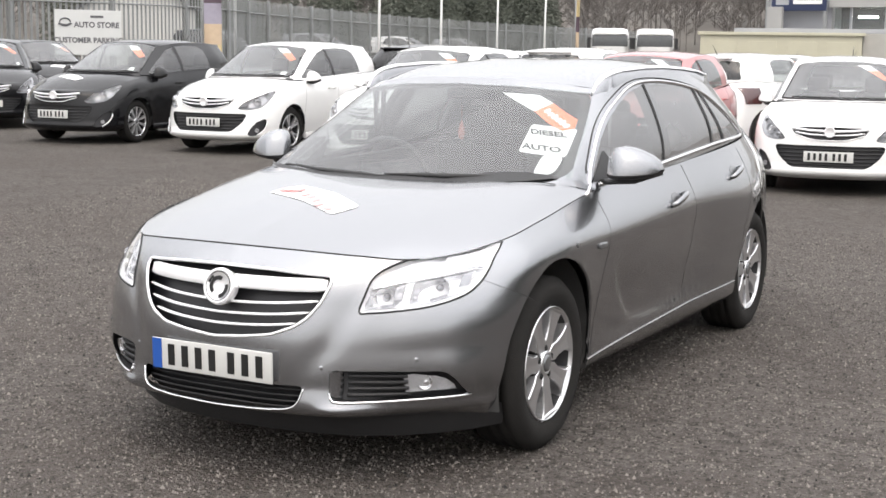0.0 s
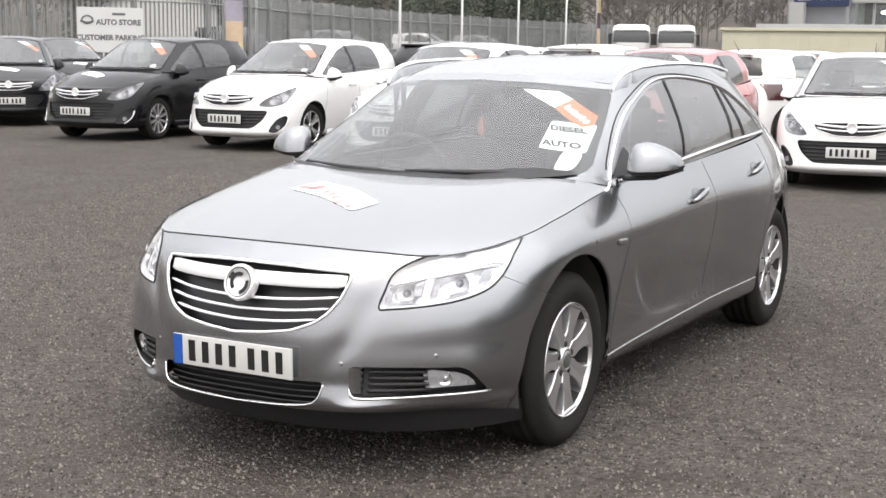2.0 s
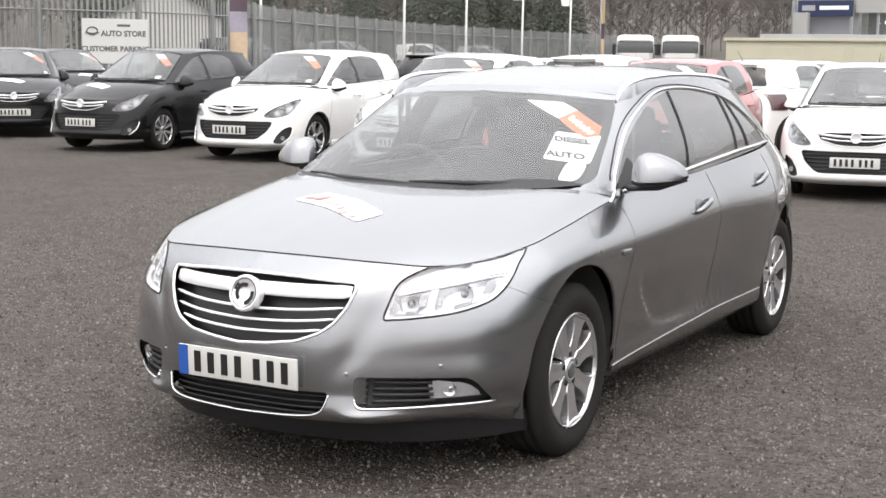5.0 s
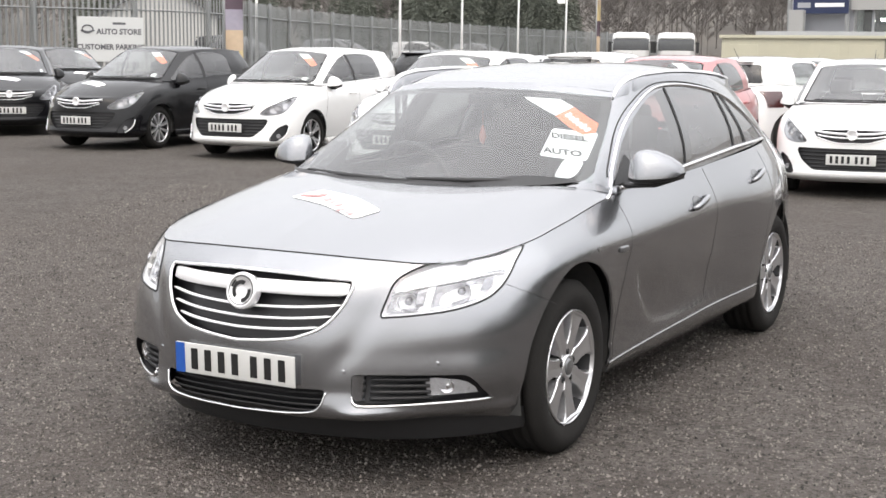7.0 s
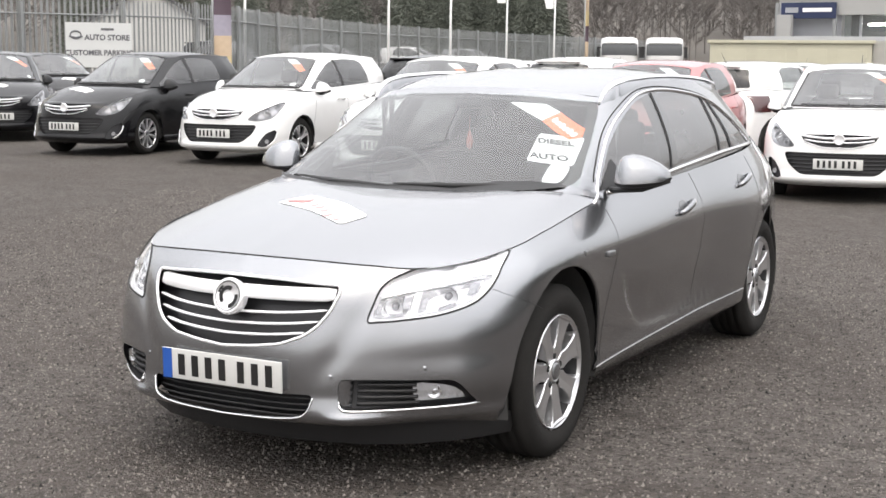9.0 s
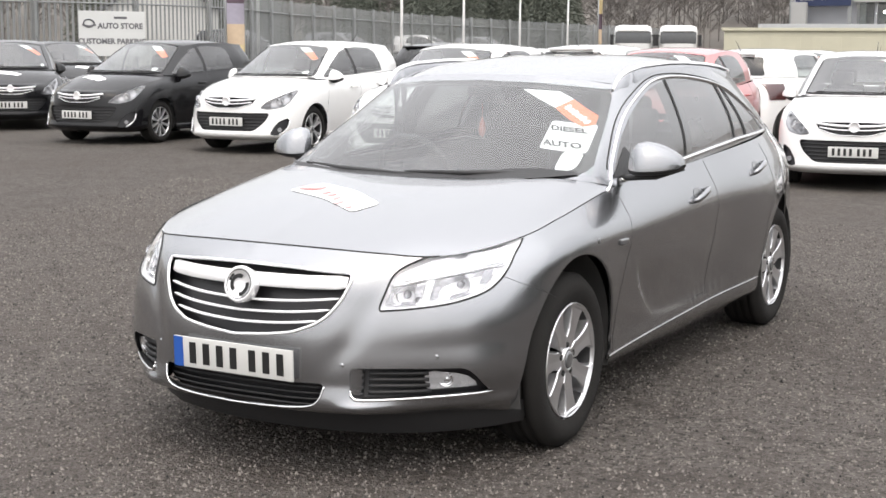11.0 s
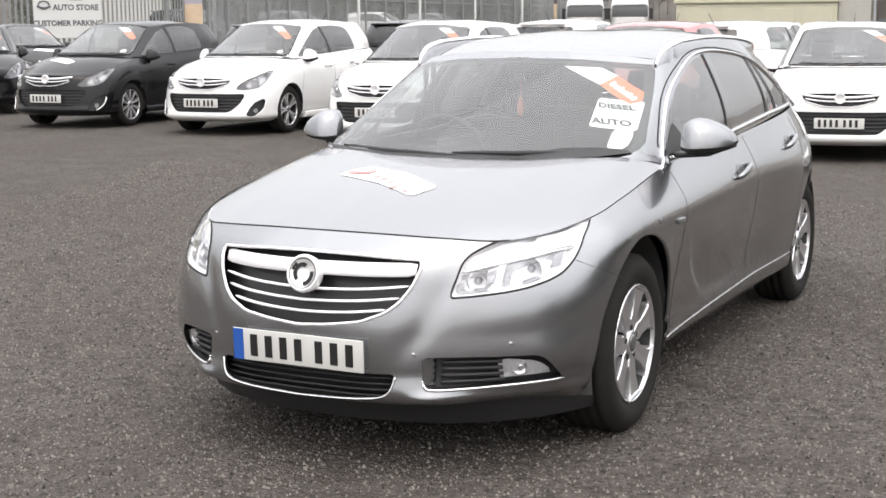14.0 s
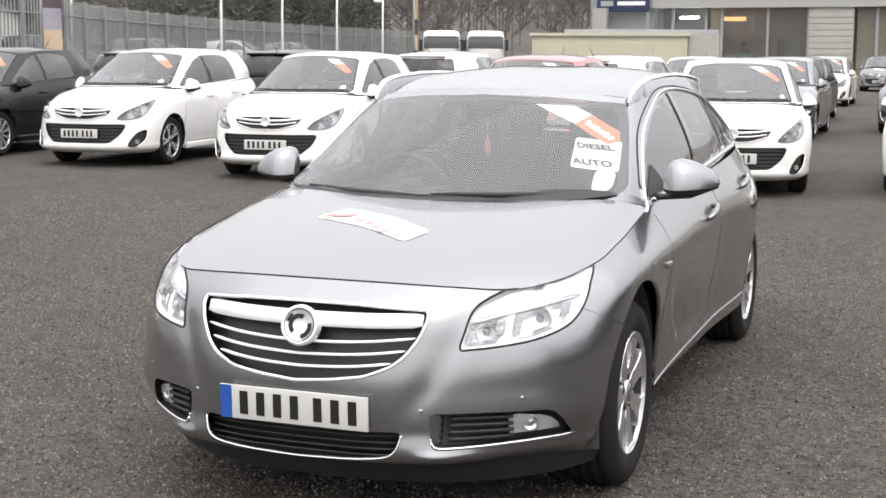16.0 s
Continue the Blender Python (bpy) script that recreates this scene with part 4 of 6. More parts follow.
    grid_faces(bm, np.array(rows))
    it = part("lower_intake", bm, MESHB, car, "black lower intake")
    for z in (.285, .305, .325, .345):
        bm = bmesh.new()
        tube(bm, [(x, skin_low.front(x, z).y + .03, z) for x in np.linspace(-.33, .33, 18)], .004, n=6)
        part("intake_bar", bm, TRIM, it)
    bm = bmesh.new()
    run = [(-.347, .355), (-.33, .306), (-.285, .284), (-.15, .274), (0, .27), (.15, .274), (.285, .284), (.33, .306), (.347, .355)]
    run = spline(range(9), run, np.linspace(0, 8, 60))
    tube(bm, [skin_low.front(x, z, .002) for x, z in run], .0033, n=8)
    part("intake_trim", bm, CHROME, it, "bright trim strip")
    # fog lamps
    for s, fog in zip((1, -1), fog_lines):
        wide = lambda x, k=1.0 if s > 0 else .66: .427 + (x - .427) * k
        bm = bmesh.new()
        rows = [[(s * wide(x), float(skin_low.front(s * wide(x), z).y) + .05, z) for x in np.linspace(.40, .82, 16)] for z in (.29, .35, .44)]
        grid_faces(bm, np.array(rows))
        pocket = part("fog_lamp_pocket", bm, MESHB, car, "black fog lamp surround")
        bm = bmesh.new()
        edge_pts = [q.xy for q in dense([(*p, 0) for p in fog], .02, True)]
        rows = [[skin_low.front(x, z, .0) for x, z in edge_pts], [skin_low.front(x, z, .0) + Vector((0, .05, 0)) for x, z in edge_pts]]
        rows = [r + r[:1] for r in rows]
        grid_faces(bm, np.array(rows))
        part("pocket_wall", bm, TRIM, pocket)
        for z in (.335, .357, .379, .401):
            bm = bmesh.new()
            tube(bm, [(s * wide(x), skin_low.front(s * wide(x), z).y + .028, z) for x in np.linspace(.475, .65, 10)], .0075, n=6)
            part("pocket_slat", bm, TRIM, pocket)
        bm = bmesh.new()
        q = [(.432, .345), (.44, .323), (.465, .313), (.57, .314), (.70, .317), (.803, .32)]
        q = spline(range(6), q, np.linspace(0, 5, 30))
        tube(bm, [skin_low.front(s * wide(x), z, .002) for x, z in q], .0055, n=8, taper=[.5] * 4 + [1] * 26)
        part("pocket_trim", bm, CHROME, pocket, "bright trim strip")
        # body-coloured inner cheek of the pocket
        bm = bmesh.new()
        grid_faces(bm, np.array([[skin_low.front(s * wide(x), z, -d) for x, d in ((.43, .002), (.45, .012), (.472, .035))] for z in np.linspace(.33, .418, 6)]))
        part("pocket_cheek", bm, SILVER, pocket, "body-coloured cheek")
        fog_top = lambda x: float(np.interp(x, [.65, .68, .745, .766, .782], [.404, .409, .396, .381, .352]))
        bm = bmesh.new()
        rows = [[skin_low.front(s * wide(x), .334 + .004 * (x - .65) / .13 + (fog_top(x) - .338) * t, -.012) for x in np.linspace(.652, .78, 12)] for t in np.linspace(0, 1, 6)]
        grid_faces(bm, np.array(rows))
        fl = part("fog_lamp", bm, LENS, pocket, "clear fog lamp")
        bm = bmesh.new()
        c = skin_low.front(s * wide(.708), .37, -.02)
        lathe(bm, [(.026, -.004), (.026, .001), (.0245, .002), (.021, -.004), (.012, -.007), (.008, -.002), (.001, -.001)], 28, Matrix.Translation(c) @ pose(0, 0, 0, 0, 0, -90 + 25 * s))
        part("fog_bowl", bm, CHROME, fl)
        bm = bmesh.new()
        rows = [[skin_low.front(s * wide(x), .332 + (fog_top(x) - .334) * t, -.022) for x in np.linspace(.652, .78, 10)] for t in (0, .5, 1)]
        grid_faces(bm, np.array(rows))
        part("fog_reflector", bm, FACETS, fl)
    # headlamps
    for s, lamp, lens in zip((1, -1), lamp_lines, lenses):
        bm = bmesh.new()
        mid = Vector((sum(p[0] for p in lamp) / len(lamp), sum(p[1] for p in lamp) / len(lamp)))
        rows = []
        for k, dpt in ((1.0, -.001), (.97, -.02), (.9, -.045), (.55, -.06), (.05, -.065)):
            rows.append([skin_low.front(*(mid + (Vector(p) - mid) * k), 0) + Vector((-s * .2, .9, 0)) * -dpt for p in lamp])
        rows = [r + r[:1] for r in rows]
        grid_faces(bm, np.array(rows))
        hl = part("headlamp", bm, BEZEL, car, "clear headlamp with chrome reflectors")
        part("lamp_lens", lens, LENS, hl, "clear lens")
        bm = bmesh.new()
        tube(bm, [skin_low.front(x, z, .0) for x, z in lamp], .0038, True, 6)
        part("lamp_seal", bm, GAP, hl)
        outline_top = lambda x: float(np.interp(x, [.52, .54, .608, .668, .732, .774, .79, .80], [.728, .756, .788, .802, .812, .826, .82, .80]))
        outline_low = lambda x: float(np.interp(x, [.499, .53, .60, .703, .772, .80, .808], [.624, .621, .627, .642, .67, .706, .745]))
        divider = lambda x: float(np.interp(x, [.50, .60, .70, .77, .81], [.698, .722, .742, .758, .765]))
        # pale lid over the upper half, with two shallow grey windows in it
        bm = bmesh.new()
        rows = [[skin_low.front(s * x, divider(x) + (outline_top(x) - .005 - divider(x)) * t, -.016 - .012 * (1 - t)) for t in np.linspace(0, 1, 6)] for x in np.linspace(.522, .80, 22)]
        grid_faces(bm, np.array(rows))
        part("lamp_bezel", bm, BEZEL, hl, "pale bezel")
        for x0, x1, t0, t1 in ((.545, .585, .15, .7), (.742, .785, .1, .72)):
            bm = bmesh.new()
            grid_faces(bm, np.array([[skin_low.front(s * x, divider(x) + (outline_top(x) - divider(x)) * t, -.012) for t in np.linspace(t0, t1, 4)] for x in np.linspace(x0, x1, 6)]))
            part("lamp_window", bm, FACETS, hl, "small faceted window")
        # two chambers below it: faceted reflector, bowl, bulb shield and grey patches painting inner shade
        for x0, x1, cx, cz, r in ((.512, .622, .572, .664, .036), (.642, .782, .708, .692, .04)):
            bm = bmesh.new()
            rows = []
            for x in np.linspace(x0, x1, 12):
                lo_z, hi_z = outline_low(x) + .012, divider(x) - .008
                k = math.sin(math.pi * (x - x0) / (x1 - x0))
                rows.append([skin_low.front(s * x, lo_z + (hi_z - lo_z) * t, -.02 - .045 * k * math.sin(math.pi * t)) for t in np.linspace(0, 1, 8)])
            grid_faces(bm, np.array(rows))
            part("lamp_chamber", bm, FACETS, hl, "bright faceted lamp chamber")
            bm = bmesh.new()
            c = skin_low.front(s * cx, cz) + Vector((-s * .02, .05, 0))
            lathe(bm, [(r, .03), (r * .95, .028), (r * .86, .0), (r * .6, -.018), (.012, -.026)], 26, Matrix.Translation(c) @ pose(0, 0, 0, 0, 0, -90 + 14 * s))
            part("reflector_bowl", bm, CHROME, hl)
            bm = bmesh.new()
            lathe(bm, [(.013, -.02), (.013, .012), (.009, .018), (.001, .02)], 16, Matrix.Translation(c) @ pose(0, 0, 0, 0, 0, -90 + 14 * s))
            part("bulb_shield", bm, CHAMBER, hl, "grey bulb shield")
            # grey patches put the shade of the chamber's corners into colour
            for xa, xb, ta, tb in ((x0 + .006, x0 + .022, .15, .7), (x1 - .026, x1 - .004, .35, .95), (cx - .012, cx + .03, .03, .2)):
                bm = bmesh.new()
                rows = []
                for x in np.linspace(xa, xb, 4):
                    lo_z, hi_z = outline_low(x) + .012, divider(x) - .008
                    rows.append([skin_low.front(s * x, lo_z + (hi_z - lo_z) * t, -.017) for t in np.linspace(ta, tb, 4)])
                grid_faces(bm, np.array(rows))
                part("chamber_shade", bm, CHAMBER, hl, "grey patch painting shade inside the lamp")
        bm = bmesh.new()
        rows = [[skin_low.front(s * (.632 + d), outline_low(.632) + .004 + (divider(.632) - outline_low(.632)) * t, -.018) for d in (-.009, .009)] for t in np.linspace(0, 1, 6)]
        grid_faces(bm, np.array(rows))
        part("lamp_rib", bm, BEZEL, hl)
        bm = bmesh.new()
        tube(bm, [skin_low.front(s * x, divider(x), -.018) for x in np.linspace(.515, .795, 14)], .005, n=6)
        part("lamp_divider", bm, CHROME, hl)
    # joints
    for s in (1, -1):
        seams("panel_joint", car, skin, [
            ("side", [(.43, .27), (.44, .45), (.475, .62), (.52, .78), (.565, .92)], s),
            ("side", [(1.60, .27), (1.60, .55), (1.62, .8), (1.615, .985)], s),
            ("side", [(2.36, .30), (2.33, .47), (2.36, .62), (2.47, .78), (2.52, .95), (2.52, 1.05)], s),
            ("side", [(-.46, .725), (-.40, .69), (-.28, .64), (-.235, .62)], s),
            ("side", [(3.12, .56), (3.3, .62), (3.55, .66)], s)])
        bm = bmesh.new()
        tube(bm, [(s * (x - .001), y, z) for x, y, z in spline(u, np.array(edge), np.linspace(u[5], u[7], 20))], .0026, n=6)
        part("bonnet_joint", bm, GAP, car)
        # sill strip, repeater, handles
        bm = bmesh.new()
        tube(bm, [skin_low.side(y, .275 + .03 * (y - .4), .002, s) for y in np.linspace(.40, 2.32, 40)], .0022, n=6)
        part("sill_trim", bm, ALLOY, car, "thin bright sill strip")
        bm = bmesh.new()
        box(bm, (-.012, -.035, -.012), (.012, .035, .012), Matrix.Translation(skin_low.side(.42, .745, .0, s)), .006)
        part("side_repeater", bm, GREY, car, "small grey side badge")
        bm = bmesh.new()
        lathe(bm, [(.012, .0), (.011, .002), (.001, .002)], 14, Matrix.Translation(skin_low.side(.16, .775, 0, s)) @ pose(0, 0, 0, 0, 0, 0 if s > 0 else 180))
        part("wing_cap", bm, GREY, car, "small round cap")
        for y, z in ((1.385, .845), (2.30, .905)):
            bm = bmesh.new()
            run = [skin_low.side(y + d, z + .02 * d / .1, o, s) for d, o in ((-.1, .0), (-.085, .022), (-.02, .03), (.06, .028), (.095, .002))]
            run = spline(range(5), np.array(run), np.linspace(0, 4, 16))
            tube(bm, run, .0125, n=8, flat=1.25, taper=[.7 + .3 * math.sin(math.pi * i / 15) for i in range(16)])
            h = part("door_handle", bm, SILVER, car)
            # grey ellipse on the skin paints the shade of the body-coloured recess
            bm = bmesh.new()
            rows = [[skin_low.side(y - .02 + .058 * k * math.cos(q), z + .004 + .03 * k * math.sin(q), .0012, s) for q in np.linspace(0, 2 * math.pi, 25)] for k in (.1, .55, 1.0)]
            grid_faces(bm, np.array(rows))
            part("handle_recess", bm, GREY, h, "grey patch painting the shade behind the handle")
        mirror_housing(car, s, (.838 if s > 0 else .795, .66, 1.03), (.2, .135, .17), SILVER, lean=.22, sweep=.085 if s > 0 else .04)
        for y in (0, 2.737):
            arch_liner(car, y, .335, s * .86, .416 if y < 1 else .409)
            bm = bmesh.new()
            lip_r = .415 if y < 1 else .408
            tube(bm, [skin_low.side(y + lip_r * math.cos(a), .335 + lip_r * math.sin(a), -.008, s) for a in np.linspace(-.2, math.pi + .2, 50)], .009, n=6)
            part("arch_lip", bm, SILVER, car)
            wheel(car, y, s * .882, .335, 7)
    bm = bmesh.new()
    run = [Vector((x, y, z)) for x, y, z in spline(u, np.array(edge), np.linspace(0, u[3] + .03, 24))]
    tube(bm, [Vector((-p.x, p.y, p.z)) for p in run[:0:-1]] + run, .003, n=6)
    part("bonnet_joint", bm, GAP, car)
    # parking sensors
    for x, z in ((-.40, .43), (.40, .43), (-.68, .46), (.68, .46)):
        bm = bmesh.new()
        lathe(bm, [(.0095, -.002), (.0088, .0006), (.001, .0006)], 14, Matrix.Translation(skin_low.front(x, z)) @ pose(0, 0, 0, 0, 0, -90 + 35 * x))
        part("parking_sensor", bm, SILVER, car)
    # underside, tail lamps
    bm = bmesh.new()
    box(bm, (-.62, -.5, .2), (.62, 3.4, .27))
    box(bm, (-.78, .45, .2), (.78, 2.3, .26))
    part("underbody", bm, GAP, car)
    bm = bmesh.new()
    skirt = [(.825, -.335), (.765, -.46), (.69, -.565), (.60, -.655), (.45, -.755), (.3, -.80), (.15, -.825)]
    skirt = [(-x, y) for x, y in skirt] + [(0, -.832)] + skirt[::-1]
    rows = [[(x * k, y + .05 - .035 * t, .158 + .09 * t) for x, y in skirt] for t, k in ((0, .985), (.3, 1.0), (1, 1.005))]
    grid_faces(bm, np.array(rows))
    part("front_skirt", bm, mat("skirt_plastic", (.02, .02, .021), .5, vary=.2, bump=.15, bump_scale=500), car, "dark plastic under-bumper skirt")
    for s in (1, -1):
        bm = bmesh.new()
        rows = [[skin.side(y, z0 + (z1 - z0) * t, .003, s) for y, z0, z1 in zip(np.linspace(3.42, 3.68, 8), np.linspace(.93, .80, 8), np.linspace(1.0, .98, 8))] for t in np.linspace(0, 1, 5)]
        grid_faces(bm, np.array(rows))
        part("tail_lamp", bm, REDLENS, car, "red tail lamp")
    plate(car, (0, -.957, .428), 2)
    # cabin
    bm = bmesh.new()
    box(bm, (-.66, .45, .55), (.66, .95, .93), None, .08)
    box(bm, (-.68, .25, .85), (.68, .6, .955), None, .03)
    part("dashboard", bm, DASH, car, "dark dashboard")
    bm = bmesh.new()
    box(bm, (-.75, .5, .25), (.75, 3.3, .3))
    box(bm, (-.62, 3.1, .3), (.62, 3.2, 1.0), None, .03)
    part("cabin_floor", bm, DASH, car)
    for s in (1, -1):
        bm = bmesh.new()
        box(bm, (s * .74 - .03, .6, .3), (s * .74 + .03, 3.2, .93), None, .02)
        part("door_lining", bm, DASH, car)
    for s in (1, -1):
        for y0, y1, y2, y3 in ((1.38, 1.56, 1.64, 1.50), (2.12, 2.42, 2.34, 2.16)):
            bm = bmesh.new()
            rows = [[skin_up.side(a0 + (a1 - a0) * t, z0 + (z1 - z0) * t, -.045, s) for a0, a1, z0, z1 in ((y0, y3, .95, 1.37), (y1, y2, .95, 1.37))] for t in np.linspace(0, 1, 8)]
            grid_faces(bm, np.array(rows))
            part("pillar_lining", bm, FABRIC, car)
    bm = bmesh.new()
    grid_faces(bm, np.array([[(x, y, 1.385 - .12 * (x / .56) ** 4 * .4 - .03 * ((y - 2) / 1) ** 2) for x in np.linspace(-.54, .54, 9)] for y in np.linspace(1.05, 3.1, 9)]))
    part("headlining", bm, DASH, car, "dark headlining")
    bm = bmesh.new()
    m = Matrix.Translation((-.36, .93, .93)) @ pose(0, 0, 0, 0, 0, 90) @ pose(0, 0, 0, 0, -24, 0)
    tube(bm, [m @ Vector((0, .185 * math.cos(q), .185 * math.sin(q))) for q in np.linspace(0, 2 * math.pi, 32, endpoint=False)], .015, True, 8, up=(0, 1, .3))
    box(bm, (-.02, -.17, -.02), (.02, .17, .02), m)
    box(bm, (-.02, -.06, -.1), (.03, .06, .06), m, .02)
    part("steering_wheel", bm, DASH, car, "dark steering wheel")
    for x in (-.36, .36):
        seat(car, x, 1.15, .33)
    for x in (-.42, 0, .42):
        seat(car, x, 2.0, .36, "rear_seat")
    bm = bmesh.new()
    box(bm, (-.085, -.015, -.022), (.085, .015, .022), Matrix.Translation((0, .95, 1.315)) @ pose(0, 0, 0, -10, 0, 8), .012)
    tube(bm, [(0, .95, 1.33), (0, .97, 1.38)], .012, n=8)
    part("rear_view_mirror", bm, TRIM, car, "black rear-view mirror")
    bm = bmesh.new()
    tube(bm, [(0, .92, 1.26), (0, .92, 1.19)], .001, n=5)
    lathe(bm, [(.001, -.045), (.012, -.035), (.017, -.01), (.011, .02), (.003, .045)], 14, Matrix.Translation((0, .92, 1.15)) @ pose(0, 0, 0, 0, -90, 0))
    part("air_freshener", bm, mat("freshener_red", (.3, .09, .06), .6), car, "red hanging air freshener")
    # stickers
    fs = lambda x, z, o: off_pane(bow, x, z, o)
    band = stuck(car, "screen_sticker", [(.235, 1.338), (.397, 1.33), (.477, 1.297), (.433, 1.262)], fs, PAPER, -.007, "white end of the diagonal screen sticker")
    stuck(band, "sticker_band", [(.433, 1.262), (.477, 1.297), (.607, 1.228), (.62, 1.192), (.585, 1.185), (.52, 1.215)], fs, ORANGE, -.007, "orange end of the diagonal screen sticker")
    for k in range(6):
        x, z = .482 + .021 * k, 1.262 - .0115 * k
        stuck(band, "sticker_mark", rounded([(x - .014, z + .002), (x, z + .012 - .004 * (k % 2)), (x + .013, z - .002), (x, z - .009)], 2), fs, PAPER, -.0055, "white script mark")
    card = stuck(car, "screen_card", bevelled_poly([(.463, 1.213), (.63, 1.192), (.668, 1.084), (.494, 1.108)], .012), fs, PAPER, -.0085, "white card with black words")
    stuck(car, "screen_disc", bevelled_poly([(.588, 1.098), (.663, 1.086), (.672, 1.03), (.64, 1.018), (.604, 1.03)], .022), fs, PAPER, -.0095, "white round-ended sticker")
    ax = fs(.645, 1.14, -.004) - fs(.475, 1.162, -.004)
    upv = fs(.545, 1.19, -.004) - fs(.575, 1.1, -.004)
    ax.normalize()
    nrm = ax.cross(upv).normalized()
    upv = nrm.cross(ax)
    for text, (x, z), size in (("DIESEL", (.548, 1.178), .05), ("AUTO", (.566, 1.122), .056)):
        p = fs(x, z, -.0035)
        m = Matrix((( ax.x, upv.x, nrm.x, p.x), (ax.y, upv.y, nrm.y, p.y), (ax.z, upv.z, nrm.z, p.z), (0, 0, 0, 1)))
        word = letters("lettering", text, size, m, INK, card, "black capital letters", wide=1.1, bold=.0011)
        for v in word.data.vertices:
            v.co = fs(v.co.x, v.co.z, -.0065)
    hs = lambda x, y, o: skin_hood.top(x, y, o)
    bs = stuck(car, "bonnet_sticker", bevelled_poly([(-.272, -.228), (-.19, -.10), (.026, -.19), (.222, -.327), (.17, -.448), (-.05, -.32)], .03), hs, PAPER, .0018, "curved white sticker with red marks")
    stuck(bs, "sticker_mark", [(.10, -.378), (.142, -.392), (.135, -.418), (.098, -.398)], hs, FADED, .006)
    stuck(bs, "sticker_mark", rounded([(-.235, -.212), (-.205, -.15), (-.125, -.172), (-.14, -.225)], 4), hs, FADED, .006)
    stuck(bs, "sticker_mark", rounded([(-.216, -.205), (-.198, -.168), (-.143, -.183), (-.153, -.213)], 4), hs, PAPER, .009)
    for k in range(4):
        x, y = -.085 + .045 * k, -.225 - .02 * k - .0055 * k * k
        stuck(bs, "sticker_mark", [(x, y), (x + .03, y - .016), (x + .016, y - .05), (x - .012, y - .036)], hs, FADED, .005)
    return car


estate = estate_car()


# ---------- white, black, red and grey hatchbacks ----------
def hatchback(body, label, bonnet_sticker=False, twin=False):
    car = new("hatchback")
    tagged(car, label, "car", "hatchbacks in rows")
    st = lambda z, pts: [(x, y, z if len(q) == 2 else q[2]) for q in pts for x, y in [q[:2]]]
    under = st(.18, [(0, -.70), (.25, -.69), (.45, -.64), (.60, -.54), (.70, -.42), (.735, -.32), (.74, 0), (.745, .5), (.755, 1.3), (.74, 2.45), (.71, 2.8), (.62, 3.03), (.4, 3.11), (0, 3.14)])
    lip = st(.225, [(0, -.82), (.25, -.805), (.47, -.75), (.65, -.64), (.765, -.47), (.81, -.33), (.815, 0), (.805, .5), (.81, 1.3), (.81, 2.45), (.775, 2.82), (.68, 3.08), (.42, 3.16), (0, 3.19)])
    low = st(.34, [(0, -.825), (.25, -.81), (.47, -.752), (.66, -.635), (.785, -.47), (.83, -.33), (.842, 0), (.832, .5), (.84, 1.3), (.845, 2.45), (.80, 2.82), (.70, 3.08), (.43, 3.17), (0, 3.20)])
    middle = st(.47, [(0, -.815), (.25, -.80), (.47, -.738), (.66, -.615), (.79, -.45), (.84, -.32), (.862, 0), (.848, .5), (.855, 1.3), (.865, 2.45), (.81, 2.82), (.70, 3.07), (.43, 3.15), (0, 3.18)])
    bulge = st(.655, [(0, -.80), (.25, -.782), (.46, -.71), (.64, -.58), (.775, -.41), (.835, -.28), (.868, 0, .66), (.855, .5, .66), (.862, 1.3, .68), (.868, 2.45, .72), (.80, 2.82, .74), (.69, 3.03, .74), (.42, 3.10, .74), (0, 3.13, .74)])
    crease = st(.735, [(0, -.76), (.25, -.74), (.44, -.67), (.61, -.53), (.745, -.35, .755), (.80, -.2, .785), (.835, 0, .825), (.84, .5, .84), (.845, 1.3, .86), (.84, 2.45, .91), (.77, 2.78, .93), (.655, 2.97, .92), (.41, 3.05, .91), (0, 3.08, .91)])
    edge = st(.765, [(0, -.70), (.24, -.68), (.42, -.61), (.57, -.47, .785), (.69, -.28, .825), (.74, -.1, .865), (.765, .08, .90), (.77, .5, .95), (.79, 1.3, .99), (.765, 2.45, 1.04), (.70, 2.75, 1.05), (.60, 2.90, 1.04), (.40, 2.97, 1.02), (0, 3.0, 1.02)])
    P, u = girdle([under, lip, low, middle, bulge, crease, edge], 40, 120, [0, .07, .2, .36, .56, .8, 1.0])
    shell = both_sides(P)
    skin_low = Skin(shell)
    front = [(x, y, z) for x, y, z in edge[:5]]
    run = spline(u, np.array(edge), np.linspace(u[4], u[7] - .12, 8))
    front[-1] = tuple(run[0])
    rear = [(0, -.03, .975), (.3, .02, .975), (.55, .15, .965), (.69, .28, .945), tuple(run[-1])]
    bonnet = lid(front, run, rear, .04, 24, 20)
    base = [(0, -.02, .98), (.3, .03, .98), (.54, .16, .975), (.68, .36, .96), (.75, .55, .955), (.78, 1.0, .975), (.785, 1.5, 1.0), (.765, 2.1, 1.03), (.72, 2.55, 1.05), (.62, 2.86, 1.05), (.4, 2.98, 1.03), (0, 3.02, 1.03)]
    waist = [(0, .30, 1.14), (.28, .345, 1.14), (.50, .455, 1.125), (.635, .61, 1.10), (.705, .76, 1.10), (.735, 1.13, 1.13), (.74, 1.55, 1.16), (.725, 2.1, 1.18), (.69, 2.54, 1.19), (.60, 2.84, 1.18), (.385, 2.95, 1.18), (0, 2.99, 1.18)]
